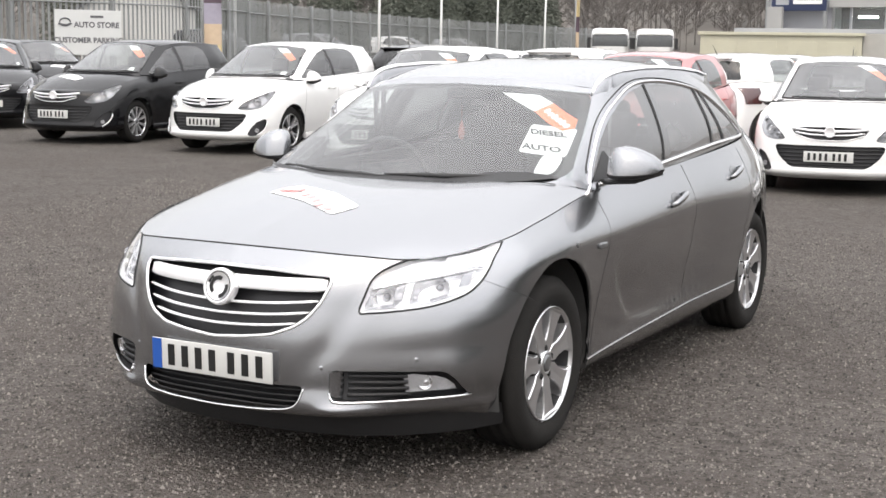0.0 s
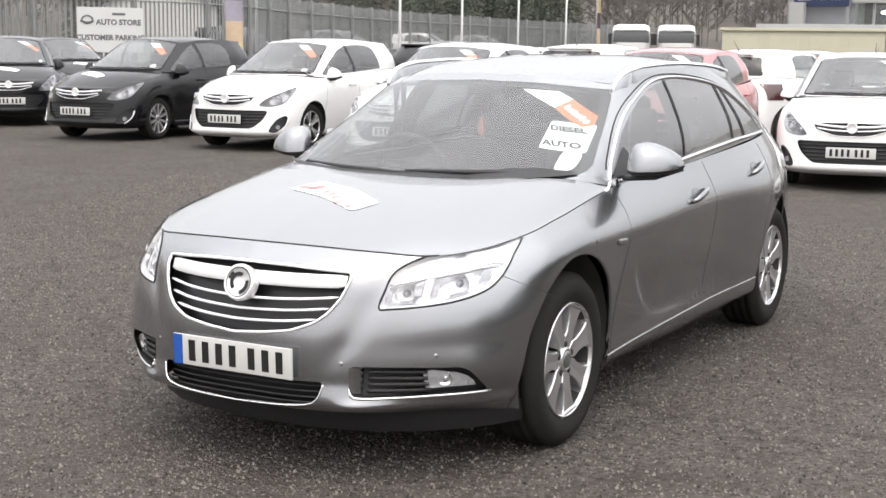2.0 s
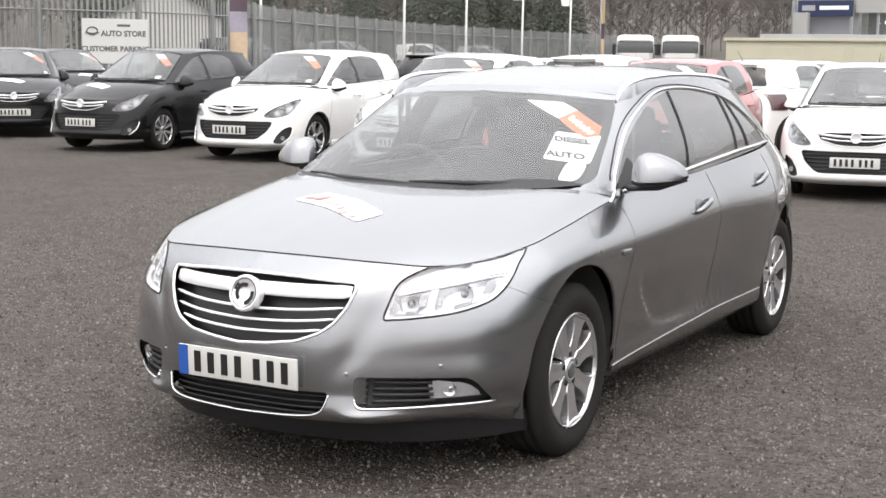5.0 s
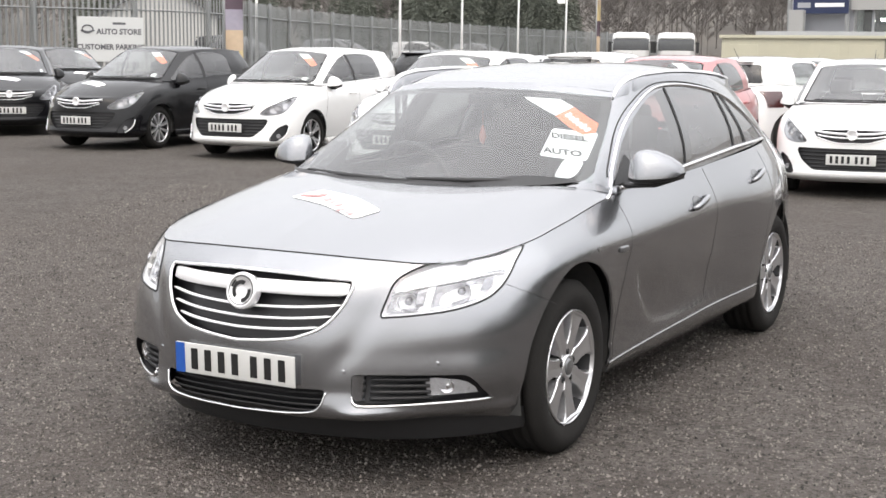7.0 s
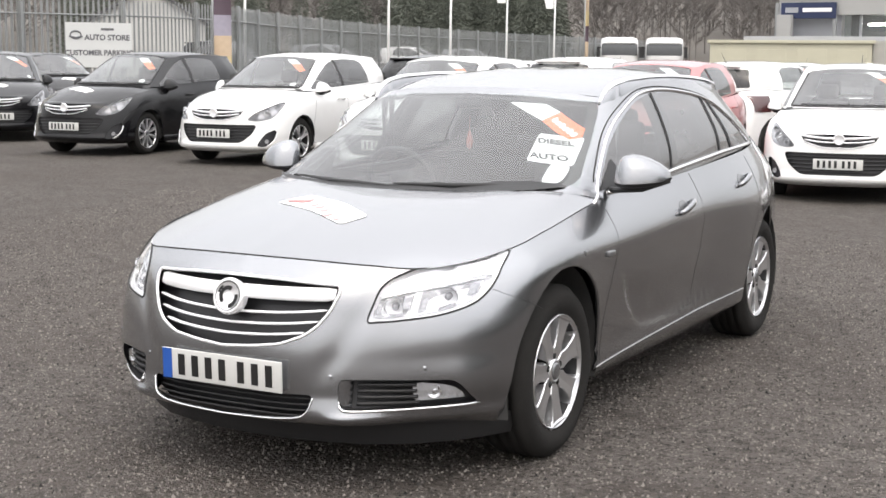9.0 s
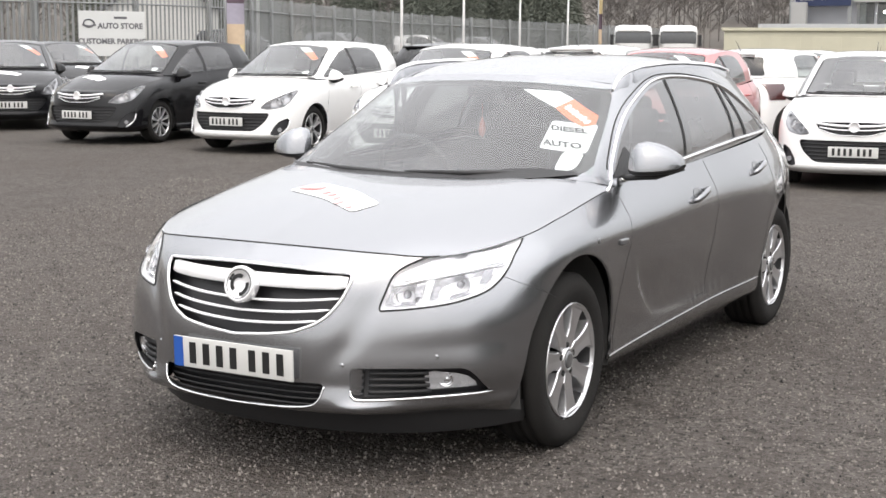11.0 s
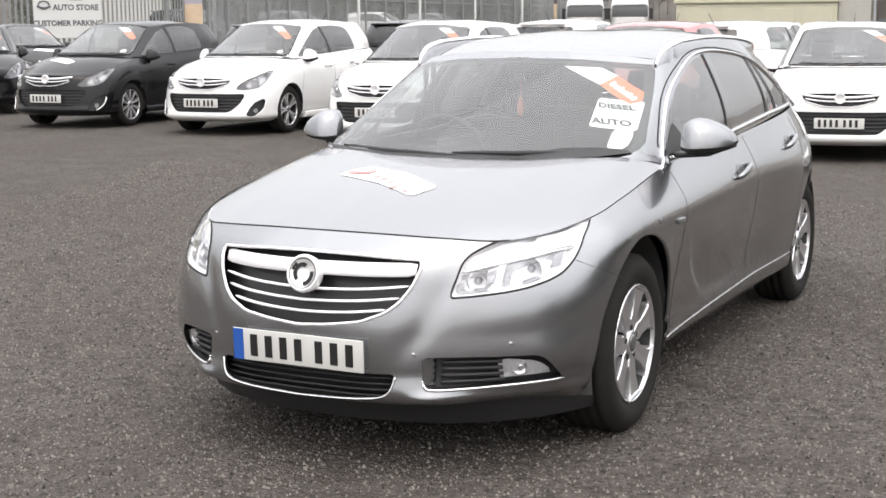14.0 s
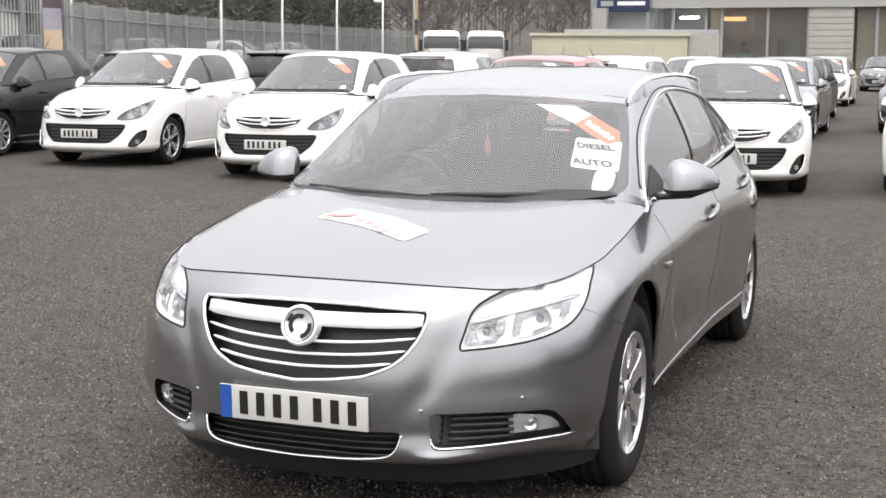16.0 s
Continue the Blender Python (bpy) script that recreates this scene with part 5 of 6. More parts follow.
    cant = [(0, .90, 1.425), (.25, .92, 1.418), (.44, .985, 1.395), (.54, 1.06, 1.375), (.57, 1.18, 1.39), (.59, 1.4, 1.415), (.59, 1.7, 1.425), (.58, 2.1, 1.425), (.56, 2.45, 1.412), (.51, 2.72, 1.385), (.34, 2.84, 1.385), (0, 2.88, 1.39)]
    G, _ = girdle([base, waist, cant], 20, 110, [0, .42, 1.0])
    upper = both_sides(G)
    roof = lid(cant[:4], cant[3:10], [cant[11], cant[10], cant[9]], .06, 24, 14)
    skin_up = Skin(upper, roof)
    skin = Skin(shell, upper, roof)
    skin_hood = Skin(bonnet)
    for y in (.06, 2.56):
        for s in (1, -1):
            cut_out(shell, ring(y, .31, .345, 30), "x", lambda c, s=s: c.x * s > .4).free()
    mouth = bevelled_poly([(-.59, .54), (.59, .54), (.535, .42), (.40, .305), (-.40, .305), (-.535, .42)], .05)
    slot = bevelled_poly([(-.42, .728), (0, .735), (.42, .728), (.36, .645), (.17, .60), (-.17, .60), (-.36, .645)], .03)
    cut_out(shell, mouth, "y", lambda c: c.y < -.3).free()
    cut_out(shell, slot, "y", lambda c: c.y < -.3).free()
    lenses, lamps = [], []
    for s in (1, -1):
        lamp = [(s * a, b) for a, b in rounded([(.478, .606), (.505, .645), (.56, .70), (.63, .752), (.69, .80), (.73, .824), (.758, .81), (.768, .745), (.752, .668), (.70, .61), (.60, .586), (.52, .588)], 3)]
        fog = bevelled_poly([(s * a, b) for a, b in ((.605, .272), (.632, .35), (.688, .435), (.762, .478), (.782, .43), (.758, .335), (.705, .262), (.645, .25))], .02)
        lenses.append(cut_out(shell, lamp, "y", lambda c, s=s: c.y < 0 and c.x * s > .2))
        lamps.append(lamp)
        cut_out(shell, fog, "y", lambda c, s=s: c.y < -.1 and c.x * s > .2).free()
    ws = [(-.62, .99), (-.3, .995), (0, .995), (.3, .995), (.62, .99), (.64, 1.02), (.52, 1.345), (.49, 1.375), (.25, 1.405), (0, 1.412), (-.25, 1.405), (-.49, 1.375), (-.52, 1.345), (-.64, 1.02)]
    screen = cut_out(upper, ws, "y", lambda c: c.y < 1.15)
    back = cut_out(upper, bevelled_poly([(-.60, 1.075), (.60, 1.075), (.51, 1.345), (-.51, 1.345)], .05), "y", lambda c: c.y > 2.5)
    panes = []
    head = lambda y: float(np.interp(y, [.50, .8, 1.1, 1.3, 1.6, 1.9, 2.0, 2.08, 2.15], [.985, 1.16, 1.315, 1.365, 1.38, 1.37, 1.35, 1.31, 1.24]))
    foot = lambda y: float(np.interp(y, [.5, 1.3, 2.1, 2.4], [.975, 1.01, 1.05, 1.07]))
    for s in (1, -1):
        for y0, y1, shift in ((.52, 1.28, 0), (1.34, 2.12, -.03)):
            ys = np.linspace(y0, y1, 10)
            tops = np.linspace(y0 + shift, y1 - (.03 if y1 < 2 else .05), 10)
            panes.append(cut_out(upper, [(y, foot(y)) for y in ys] + [(y, max(head(y), foot(y) + .002)) for y in tops[::-1]], "x", lambda c, s=s: c.x * s > .3))
    part("body_shell", shell, body, car)
    part("upper_frame", upper, body, car)
    part("roof", roof, body, car)
    part("bonnet", bonnet, body, car)
    screen.free()
    bow = bowed(skin_up, .993, 1.412, .64)
    part("windscreen", pane(bow, lambda x: .993, lambda x: 1.412 - .055 * abs(x) ** 2.5, .64, .515, 10, 22), SCREEN, car)
    bm = bmesh.new()
    tube(bm, [off_pane(bow, x, .996, .004) for x in np.linspace(-.63, .63, 30)], .011, n=6)
    tube(bm, [off_pane(bow, x, 1.008, .012) for x in np.linspace(-.5, .1, 14)], .008, n=6)
    tube(bm, [off_pane(bow, x, 1.008, .012) for x in np.linspace(.05, .58, 14)], .008, n=6)
    part("wiper", bm, TRIM, car, "black wipers and screen seal")
    for s in (1, -1):
        bm = bmesh.new()
        tube(bm, [off_pane(bow, s * (.64 - .125 * t), .996 + .36 * t, .003) for t in np.linspace(0, 1, 14)], .007, n=6)
        part("screen_seal", bm, TRIM, car)
        bm = bmesh.new()
        box(bm, (s * .80 - .035, .46, .175), (s * .80 + .035, 2.16, .265), None, .02)
        part("side_skirt", bm, body, car)
    part("rear_window", back, REARGLASS, car)
    for p in panes:
        part("side_window", p, TINTED, car)
    for s in (1, -1):
        for y in (1.31,):
            bm = bmesh.new()
            rows = [[skin_up.side(y - .035 - .02 * t, foot(y) + (head(y) - foot(y)) * t, .004, s), skin_up.side(y + .035 - .02 * t, foot(y) + (head(y) - foot(y)) * t, .004, s)] for t in np.linspace(0, 1, 6)]
            grid_faces(bm, np.array(rows))
            part("pillar_cover", bm, TRIM, car, "black pillar cover")
    # black lower intake, upper slot with bright bar and badge
    bm = bmesh.new()
    grid_faces(bm, np.array([[(x, skin_low.front(x, z).y + .035, z) for x in np.linspace(-.63, .63, 18)] for z in (.27, .4, .55)]))
    it = part("lower_intake", bm, MESHB, car, "black lower intake")
    for z in (.34, .38, .42, .46, .50):
        bm = bmesh.new()
        w = float(np.interp(z, [.30, .42, .53], [.39, .53, .58]))
        tube(bm, [(x, skin_low.front(x, z).y + .02, z) for x in np.linspace(-w, w, 14)], .008, n=5)
        part("intake_bar", bm, TRIM, it)
    bm = bmesh.new()
    grid_faces(bm, np.array([[(x, skin_low.front(x, z).y + .03, z) for x in np.linspace(-.43, .43, 16)] for z in (.58, .67, .745)]))
    g = part("grille", bm, MESHB, car, "slim black grille with bright bars")
    for pts, r in (([(-.40, .712), (-.2, .695), (0, .69), (.2, .695), (.40, .712)], .014), ([(-.36, .675), (-.2, .655), (0, .65), (.2, .655), (.36, .675)], .009), ([(-.37, .655), (-.17, .602), (0, .597), (.17, .602), (.37, .655)], .005)):
        bm = bmesh.new()
        q = spline(range(5), pts, np.linspace(0, 4, 22))
        tube(bm, [skin_low.front(x, z, .006) for x, z in q], r, n=6)
        part("grille_bar", bm, SATIN, g, "bright metal bar")
    bm = bmesh.new()
    lathe(bm, [(.058, -.02), (.06, .0), (.054, .009), (.047, .004), (.001, .006)], 20, Matrix.Translation(skin_low.front(0, .68, .02)) @ pose(0, 0, 0, 0, 0, -90))
    part("badge", bm, SATIN, g, "round chrome badge")
    for s, lamp, lens in zip((1, -1), lamps, lenses):
        bm = bmesh.new()
        mid = Vector((sum(p[0] for p in lamp) / len(lamp), sum(p[1] for p in lamp) / len(lamp)))
        rows = []
        for k, dpt in ((1.0, 0), (.94, .03), (.8, .06), (.4, .075), (.05, .08)):
            rows.append([skin_low.front(*(mid + (Vector(p) - mid) * k), 0) + Vector((-s * .3, .85, 0)) * dpt for p in lamp])
        grid_faces(bm, np.array([r + r[:1] for r in rows]))
        hl = part("headlamp", bm, mat("lamp_housing", (.3, .3, .31), .2, .5, vary=.3, scale=14) if "lamp_housing" not in bpy.data.materials else bpy.data.materials["lamp_housing"], car, "clear swept headlamp")
        part("lamp_lens", lens, LENS, hl, "clear lens")
        for x, z, r in ((.56, .645, .036), (.665, .69, .052), (.722, .762, .03)):
            bm = bmesh.new()
            c = skin_low.front(s * x, z) + Vector((-s * .02, .05, 0))
            lathe(bm, [(r, .04), (r * .9, .0), (r * .5, -.02), (.001, -.02)], 18, Matrix.Translation(c) @ pose(0, 0, 0, 0, 0, -90 + 20 * s))
            part("reflector_bowl", bm, CHROME, hl)
        bm = bmesh.new()
        grid_faces(bm, np.array([[skin_low.front(s * x, z, -.03) for x in np.linspace(.57, .81, 6)] for z in (.23, .38, .55)]))
        fp = part("fog_lamp_pocket", bm, MESHB, car, "black fog lamp pocket")
        bm = bmesh.new()
        lathe(bm, [(.03, 0), (.028, .008), (.016, .0), (.001, -.004)], 18, Matrix.Translation(skin_low.front(s * .70, .325, -.015)) @ pose(0, 0, 0, 0, 0, -90 + 35 * s))
        part("fog_lamp", bm, LAMPGLASS, fp)
        bm = bmesh.new()
        tube(bm, [skin_low.front(s * x, z, .002) for x, z in ((.70, .262), (.735, .298), (.758, .335), (.774, .385), (.779, .44))], .008, n=6)
        part("pocket_trim", bm, SATIN, fp, "bright trim strip")
        seams("panel_joint", car, skin, [("side", [(.36, .26), (.36, .5), (.42, .75), (.46, .93)], s), ("side", [(1.31, .26), (1.31, .6), (1.32, 1.0)], s),
                                        ("side", [(1.98, .3), (1.96, .45), (2.05, .65), (2.12, .85), (2.1, 1.03)], s), ("side", [(.36, .265), (1.98, .29)], s)], .0016)
        for y, z in ((1.12, .84), (1.86, .875)):
            bm = bmesh.new()
            tube(bm, [skin_low.side(y + d, z, o, s) for d, o in ((-.09, .003), (-.07, .03), (.07, .03), (.09, .003))], .013, n=6)
            part("door_handle", bm, body, car)
        mirror_housing(car, s, (.775, .57, .965), (.165, .15, .17), body, lean=.25, sweep=.08)
        for y in (.06, 2.56):
            arch_liner(car, y, .31, s * .81, .349)
            wheel(car, y, s * .825, .31, 5 if twin else 10, .195, .69, twin)
        bm = bmesh.new()
        grid_faces(bm, np.array([[skin.side(y, z, .008, s) for y in np.linspace(2.66, 2.98, 8)] for z in np.linspace(.73, .96, 6)]))
        part("tail_lamp", bm, REDLENS, car, "dark red tail lamp")
    bm = bmesh.new()
    box(bm, (-.40, 2.74, 1.37), (.40, 2.92, 1.405), None, .016)
    part("roof_spoiler", bm, body, car)
    bm = bmesh.new()
    tube(bm, [(0, 2.55, 1.43), (0, 2.72, 1.58)], .005, n=6, taper=(1.4, .6))
    part("aerial", bm, TRIM, car)
    bm = bmesh.new()
    rows = []
    for x in np.linspace(-.70, .70, 24):
        yb, zb = float(np.interp(abs(x), [0, .3, .55, .69], [-.03, .02, .15, .28])), float(np.interp(abs(x), [0, .3, .55, .69], [.975, .975, .965, .945]))
        rows.append([(x, yb - .05, zb - .03), (x, yb + .01, zb - .012), (x * .985, yb + .06, zb + .03)])
    grid_faces(bm, np.array(rows))
    part("cowl", bm, TRIM, car, "black cowl and wipers")
    bm = bmesh.new()
    box(bm, (-.58, -.55, .18), (.58, 2.9, .25))
    box(bm, (-.73, .4, .18), (.73, 2.1, .24))
    part("underbody", bm, GAP, car)
    plate(car, skin_low.front(0, .425) + Vector((0, -.004, 0)), 0, band=False)
    bm = bmesh.new()
    box(bm, (-.62, .3, .55), (.62, .8, .93), None, .07)
    part("dashboard", bm, DASH, car, "dark dashboard")
    bm = bmesh.new()
    box(bm, (-.7, .4, .24), (.7, 2.8, .29))
    part("cabin_floor", bm, DASH, car)
    for x in (-.34, .34):
        seat(car, x, .95, .33)
    for x in (-.36, .36):
        seat(car, x, 1.75, .36, "rear_seat")
    fs = lambda x, z, o: off_pane(bow, x, z, o)
    band = stuck(car, "screen_sticker", [(.15, 1.378), (.29, 1.374), (.40, 1.315), (.29, 1.312)], fs, PAPER, -.006, "white end of the diagonal screen sticker")
    stuck(band, "sticker_band", [(.29, 1.312), (.40, 1.315), (.525, 1.225), (.485, 1.205)], fs, ORANGE, -.006, "orange end of the diagonal screen sticker")
    stuck(car, "screen_disc", bevelled_poly([(.505, 1.07), (.558, 1.068), (.575, 1.02), (.525, 1.02)], .012), fs, PAPER, -.006, "small white round sticker")
    if bonnet_sticker:
        stuck(car, "bonnet_sticker", bevelled_poly([(-.32, -.28), (-.2, -.16), (.02, -.25), (.2, -.36), (.12, -.45), (-.1, -.38)], .03), lambda x, y, o: skin_hood.top(x, y, o), PAPER, .004, "white bonnet sticker")
    # the body stands a little taller over its wheels
    for o in car.children_recursive:
        if o.type == "MESH" and not o.parent.name.startswith("wheel"):
            for v in o.data.vertices:
                v.co.z = v.co.z if v.co.z < .42 else .42 + (v.co.z - .42) * 1.035
    return car


def recoloured(car, old, fresh):
    for o in car.children_recursive:
        if o.type == "MESH" and o.data.materials and o.data.materials[0] == old:
            o.material_slots[0].link = "OBJECT"
            o.material_slots[0].material = fresh
    return car


white_car = hatchback(WHITE, "white hatchback with orange and white screen sticker", twin=True)
black_car = hatchback(BLACK, "black hatchback with white sticker on its bonnet", True)
black_body = black_car.children[0]


def park(src, x, y, turn, label="", old=None, fresh=None):
    """Stands a copy with the middle of its front plate at x, y, facing -y turned by so many degrees."""
    c = copy_thing(src, pose(x, y, lot(x, y), 0, 0, turn) @ Matrix.Translation((0, .82, 0)))
    if label:
        tagged(c, label)
    if fresh:
        recoloured(c, old, fresh)
    return c


def settle_at(car, x, y, turn):
    car.matrix_basis = pose(x, y, lot(x, y), 0, 0, turn) @ Matrix.Translation((0, .82, 0))


plain_white = "white hatchback among other parked cars"
for x, y, turn, src, text, old, fresh in (
        (-14.45, 11.75, 46, black_car, "", None, None),
        (-17.6, 17.2, 66, black_car, "black hatchback parked by the fence", None, None),
        (-5.6, 9.35, 5, white_car, "", None, None),
        (-3.15, 10.35, 3, white_car, "faded red hatchback with white screen sticker", WHITE, RED),
        (-.42, 10.3, 8.6, white_car, "", None, None),
        (1.1, 23.5, 0, black_car, "grey hatchback further down the row", BLACK, GREY),
        (1.93, 10.7, 0, white_car, plain_white, None, None),
        (-9.4, 20.3, 180, black_car, "black hatchback seen from behind, tail to the front row", None, None),
        (-6.5, 20.2, 180, white_car, "white hatchback seen from behind with dark rear window", None, None),
        (-2.9, 19.6, 169, white_car, "white hatchback seen from behind with dark rear window", None, None),
        (-12.6, 20.6, 180, black_car, "dark grey hatchback seen from behind", BLACK, GREY),
        (-9.9, 24.5, 0, white_car, plain_white, None, None),
        (-3.9, 24.6, 0, white_car, plain_white, None, None),
        (-6.6, 30.0, 0, white_car, plain_white, None, None),
        (-1.5, 20.6, 0, white_car, "silver hatchback standing behind a white one", WHITE, SILVER),
        (-1.98, 27.6, 0, black_car, "black hatchback with orange screen sticker", None, None),
        (-2.3, 38.0, 0, white_car, plain_white, None, None),
        (-1.7, 57.0, 0, black_car, "dark grey hatchback far down the row", BLACK, GREY),
        (-13.5, 27.5, 0, white_car, plain_white, None, None)):
    c = park(src, x, y, turn, text, old, fresh)
    if fresh == RED:
        recoloured(c, ORANGE, PAPER)
settle_at(white_car, -8.5, 9.85, 3.5)
settle_at(black_car, -11.3, 10.0, 5.2)


# ---------- fence, signs, flags ----------
def path_points(knots, step):
    k = np.array(knots, float)
    u = np.r_[0, np.cumsum(np.linalg.norm(np.diff(k, axis=0), axis=1))]
    return spline(u, k, np.arange(0, u[-1], step))


fence = new("palisade_fence")
tagged(fence, "grey galvanised steel palisade fence round the yard", "fence", kind="structure")
FENCE = [(-24.6, 18.6), (-23.7, 20.9), (-22.4, 24.2), (-22.3, 27.0), (-24.9, 34.0), (-29.4, 49.0), (-32.3, 74.0), (-33.0, 92.0)]
line = path_points(FENCE, .155)
pale_mesh = None
TOP = 3.0
rest = bmesh.new()
for i, (x, y) in enumerate(line[:-1]):
    d = line[i + 1] - line[i]
    m = pose(x, y, 0, 0, 0, math.degrees(math.atan2(d[1], d[0])))
    if i < 300:
        if pale_mesh is None:
            b = bmesh.new()
            prof = [(-.036, 0), (-.02, -.014), (0, 0), (.02, -.014), (.036, 0)]
            rows = [[(px, py, .05) for px, py in prof], [(px, py, TOP - .1) for px, py in prof], [(px * .75, py, TOP - .03) for px, py in prof], [(px * .1, py, TOP + .03) for px, py in prof]]
            grid_faces(b, np.array(rows))
            first = as_object("pale", b, GALV, fence, smooth=False)
            pale_mesh = first.data
            first.matrix_basis = m
        else:
            o = new("pale", pale_mesh)
            o.parent, o.matrix_basis = fence, m
    else:
        box(rest, (-.033, -.006, .05), (.033, .006, TOP), m)
far = as_object("far_pales", rest, GALV, fence, smooth=False)
tagged(far, kind="stuff")
for z in (.5, 2.6):
    b = bmesh.new()
    tube(b, [(x + .05, y, z) for x, y in line[::6]], .022, n=6)
    as_object("rail", b, GALV, fence)
post_mesh = None
for x, y in line[::18]:
    if post_mesh is None:
        b = bmesh.new()
        box(b, (-.045, -.045, 0), (.045, .045, TOP + .06), None, .008)
        o = as_object("post", b, GALV, fence, smooth=False)
        post_mesh = o.data
    else:
        o = new("post", post_mesh)
        o.parent = fence
    o.location = (x + .12, y, 0)

# higher yard behind the fence, with more cars on it
b = bmesh.new()
edge_of = path_points(FENCE, 2.0)
grid_faces(b, np.array([[(x - d, y + .25 * d, z) for d, z in ((1.2, -.1), (1.3, .62), (12, .66), (32, .7))] for x, y in edge_of]))
upper_yard = as_object("upper_yard", b, TARMAC)
tagged(upper_yard, "higher tarmac yard behind the palisade fence", "ground", kind="structure")
for x, y, turn, paint_of, text in ((-29.9, 47.2, 96, GREY, "grey hatchback parked behind the fence"), (-31.2, 57.0, 100, WHITE, "white hatchback parked behind the fence"),
                                   (-33.4, 67.5, 98, GREY, "grey hatchback parked behind the fence"), (-28.2, 37.5, 92, BLACK, "black hatchback parked behind the fence")):
    c = copy_thing(black_car, pose(x, y, .64, 0, 0, turn))
    tagged(c, text)
    if paint_of != BLACK:
        recoloured(c, BLACK, paint_of)

# parking sign on the fence
sign = new("parking_sign")
tagged(sign, "white sign with grey lettering fixed to the fence", "sign")
sign.matrix_basis = pose(-22.63, 23.1, -.32, 0, 0, 60)
b = bmesh.new()
box(b, (-.89, -.03, 1.55), (.89, .0, 2.72), None, .008)
part("board", b, SIGNWHITE, sign, smooth=False)
for text, z, x, size in (("AUTO STORE", 2.33, .22, .2), ("CUSTOMER PARKING", 1.93, 0, .19)):
    letters("lettering", text, size, Matrix.Translation((x, -.034, z)) @ pose(0, 0, 0, 90), mat("sign_grey", (.12, .12, .13), .5) if "sign_grey" not in bpy.data.materials else bpy.data.materials["sign_grey"], sign, "dark grey capital letters", bold=.007)
b = bmesh.new()
box(b, (.05, -.036, 2.52), (.4, -.03, 2.58))
part("bar", b, bpy.data.materials["sign_grey"], sign, smooth=False)
b = bmesh.new()
tube(b, [(-.62 + .14 * math.cos(q), -.036, 2.4 + .1 * math.sin(q)) for q in np.linspace(0, 2 * math.pi, 20, endpoint=False)], .02, True, 6)
tube(b, [(-.8, -.036, 2.36), (-.62, -.036, 2.33), (-.44, -.036, 2.36)], .02, n=6)
part("emblem", b, bpy.data.materials["sign_grey"], sign, "round grey emblem")


def flag_pole(x, y, turn):
    f = new("flag_pole")
    tagged(f, "slim white flag pole with a white flag", "flag pole", "flag poles along the fence")
    b = bmesh.new()
    tube(b, [(0, 0, 0), (-.01, 0, 3), (-.06, 0, 6.2)], .042, n=10, taper=(1.2, 1, .7))
    part("pole", b, PAPER, f)
    b = bmesh.new()
    rows = []
    for t in np.linspace(0, 1, 12):
        z = 6.1 - 2.3 * t
        wide = .75 * (1 - .55 * t)
        rows.append([(.04 + wide * s, .10 * math.sin(5 * s + 4 * t) * s, z - .35 * s * (1 - t)) for s in np.linspace(0, 1, 7)])
    grid_faces(b, np.array(rows))
    part("flag", b, PAPER, f)
    f.matrix_basis = pose(x, y, 0, 0, 0, turn)


for x, y, turn in ((-20.7, 34.7, 200), (-21.3, 40.1, 195), (-22.1, 46.4, 205), (-22.8, 52.7, 190), (-23.4, 30.5, 170)):
    flag_pole(x, y, turn)


def feather_flag(x, y, turn, colours, label, width):
    f = new("feather_flag")
    tagged(f, label, "banner flag", "banner flags")
    b = bmesh.new()
    tube(b, [(0, 0, 0), (0, 0, 4.4)], .03, n=8)
    part("pole", b, GALV, f)
    n = len(colours)
    for i, c in enumerate(colours):
        b = bmesh.new()
        z0, z1 = 1.0 + 3.3 * i / n, 1.0 + 3.3 * (i + 1) / n
        rows = [[(.03 + width * s, .06 * math.sin(4 * s + 2 * z), z) for s in np.linspace(0, 1, 5)] for z in np.linspace(z0, z1, 6)]
        grid_faces(b, np.array(rows))
        part("cloth", b, c, f)
    f.matrix_basis = pose(x, y, 0, 0, 0, turn)


YELLOW = mat("banner_yellow", (.55, .45, .25), .7, vary=.1)
PURPLE = mat("banner_purple", (.1, .07, .09), .7, vary=.15)
LILAC = mat("banner_lilac", (.32, .3, .36), .7, vary=.15)
TAN = mat("banner_tan", (.52, .4, .28), .7, vary=.15)
feather_flag(-20.5, 25.2, 34, (YELLOW, TAN, LILAC, PURPLE, PURPLE, YELLOW), "purple and yellow banner flag by the fence", .46)
feather_flag(-20.6, 51.0, 24, (PURPLE, TAN, PURPLE, YELLOW, TAN), "tan and red banner flag", .14)


# ---------- buildings and lorries ----------
def slab(name, lo, hi, material, parent, label=""):
    b = bmesh.new()
    box(b, lo, hi, None, .01)
    return part(name, b, material, parent, label, smooth=False)


wall = new("side_building")
tagged(wall, "cream rendered end wall of a low building", "building")
slab("wall", (-11, 0, 0), (0, 7, 5.5), mat("cream_render", (.56, .55, .49), .8, vary=.06, scale=1.2, bump=.1, bump_scale=40), wall)
slab("roof", (-11.2, -.2, 5.5), (.15, 7.2, 5.75), GREYWALL, wall)
wall.matrix_basis = pose(-23.6, 19.0, 0, 0, 0, 45)

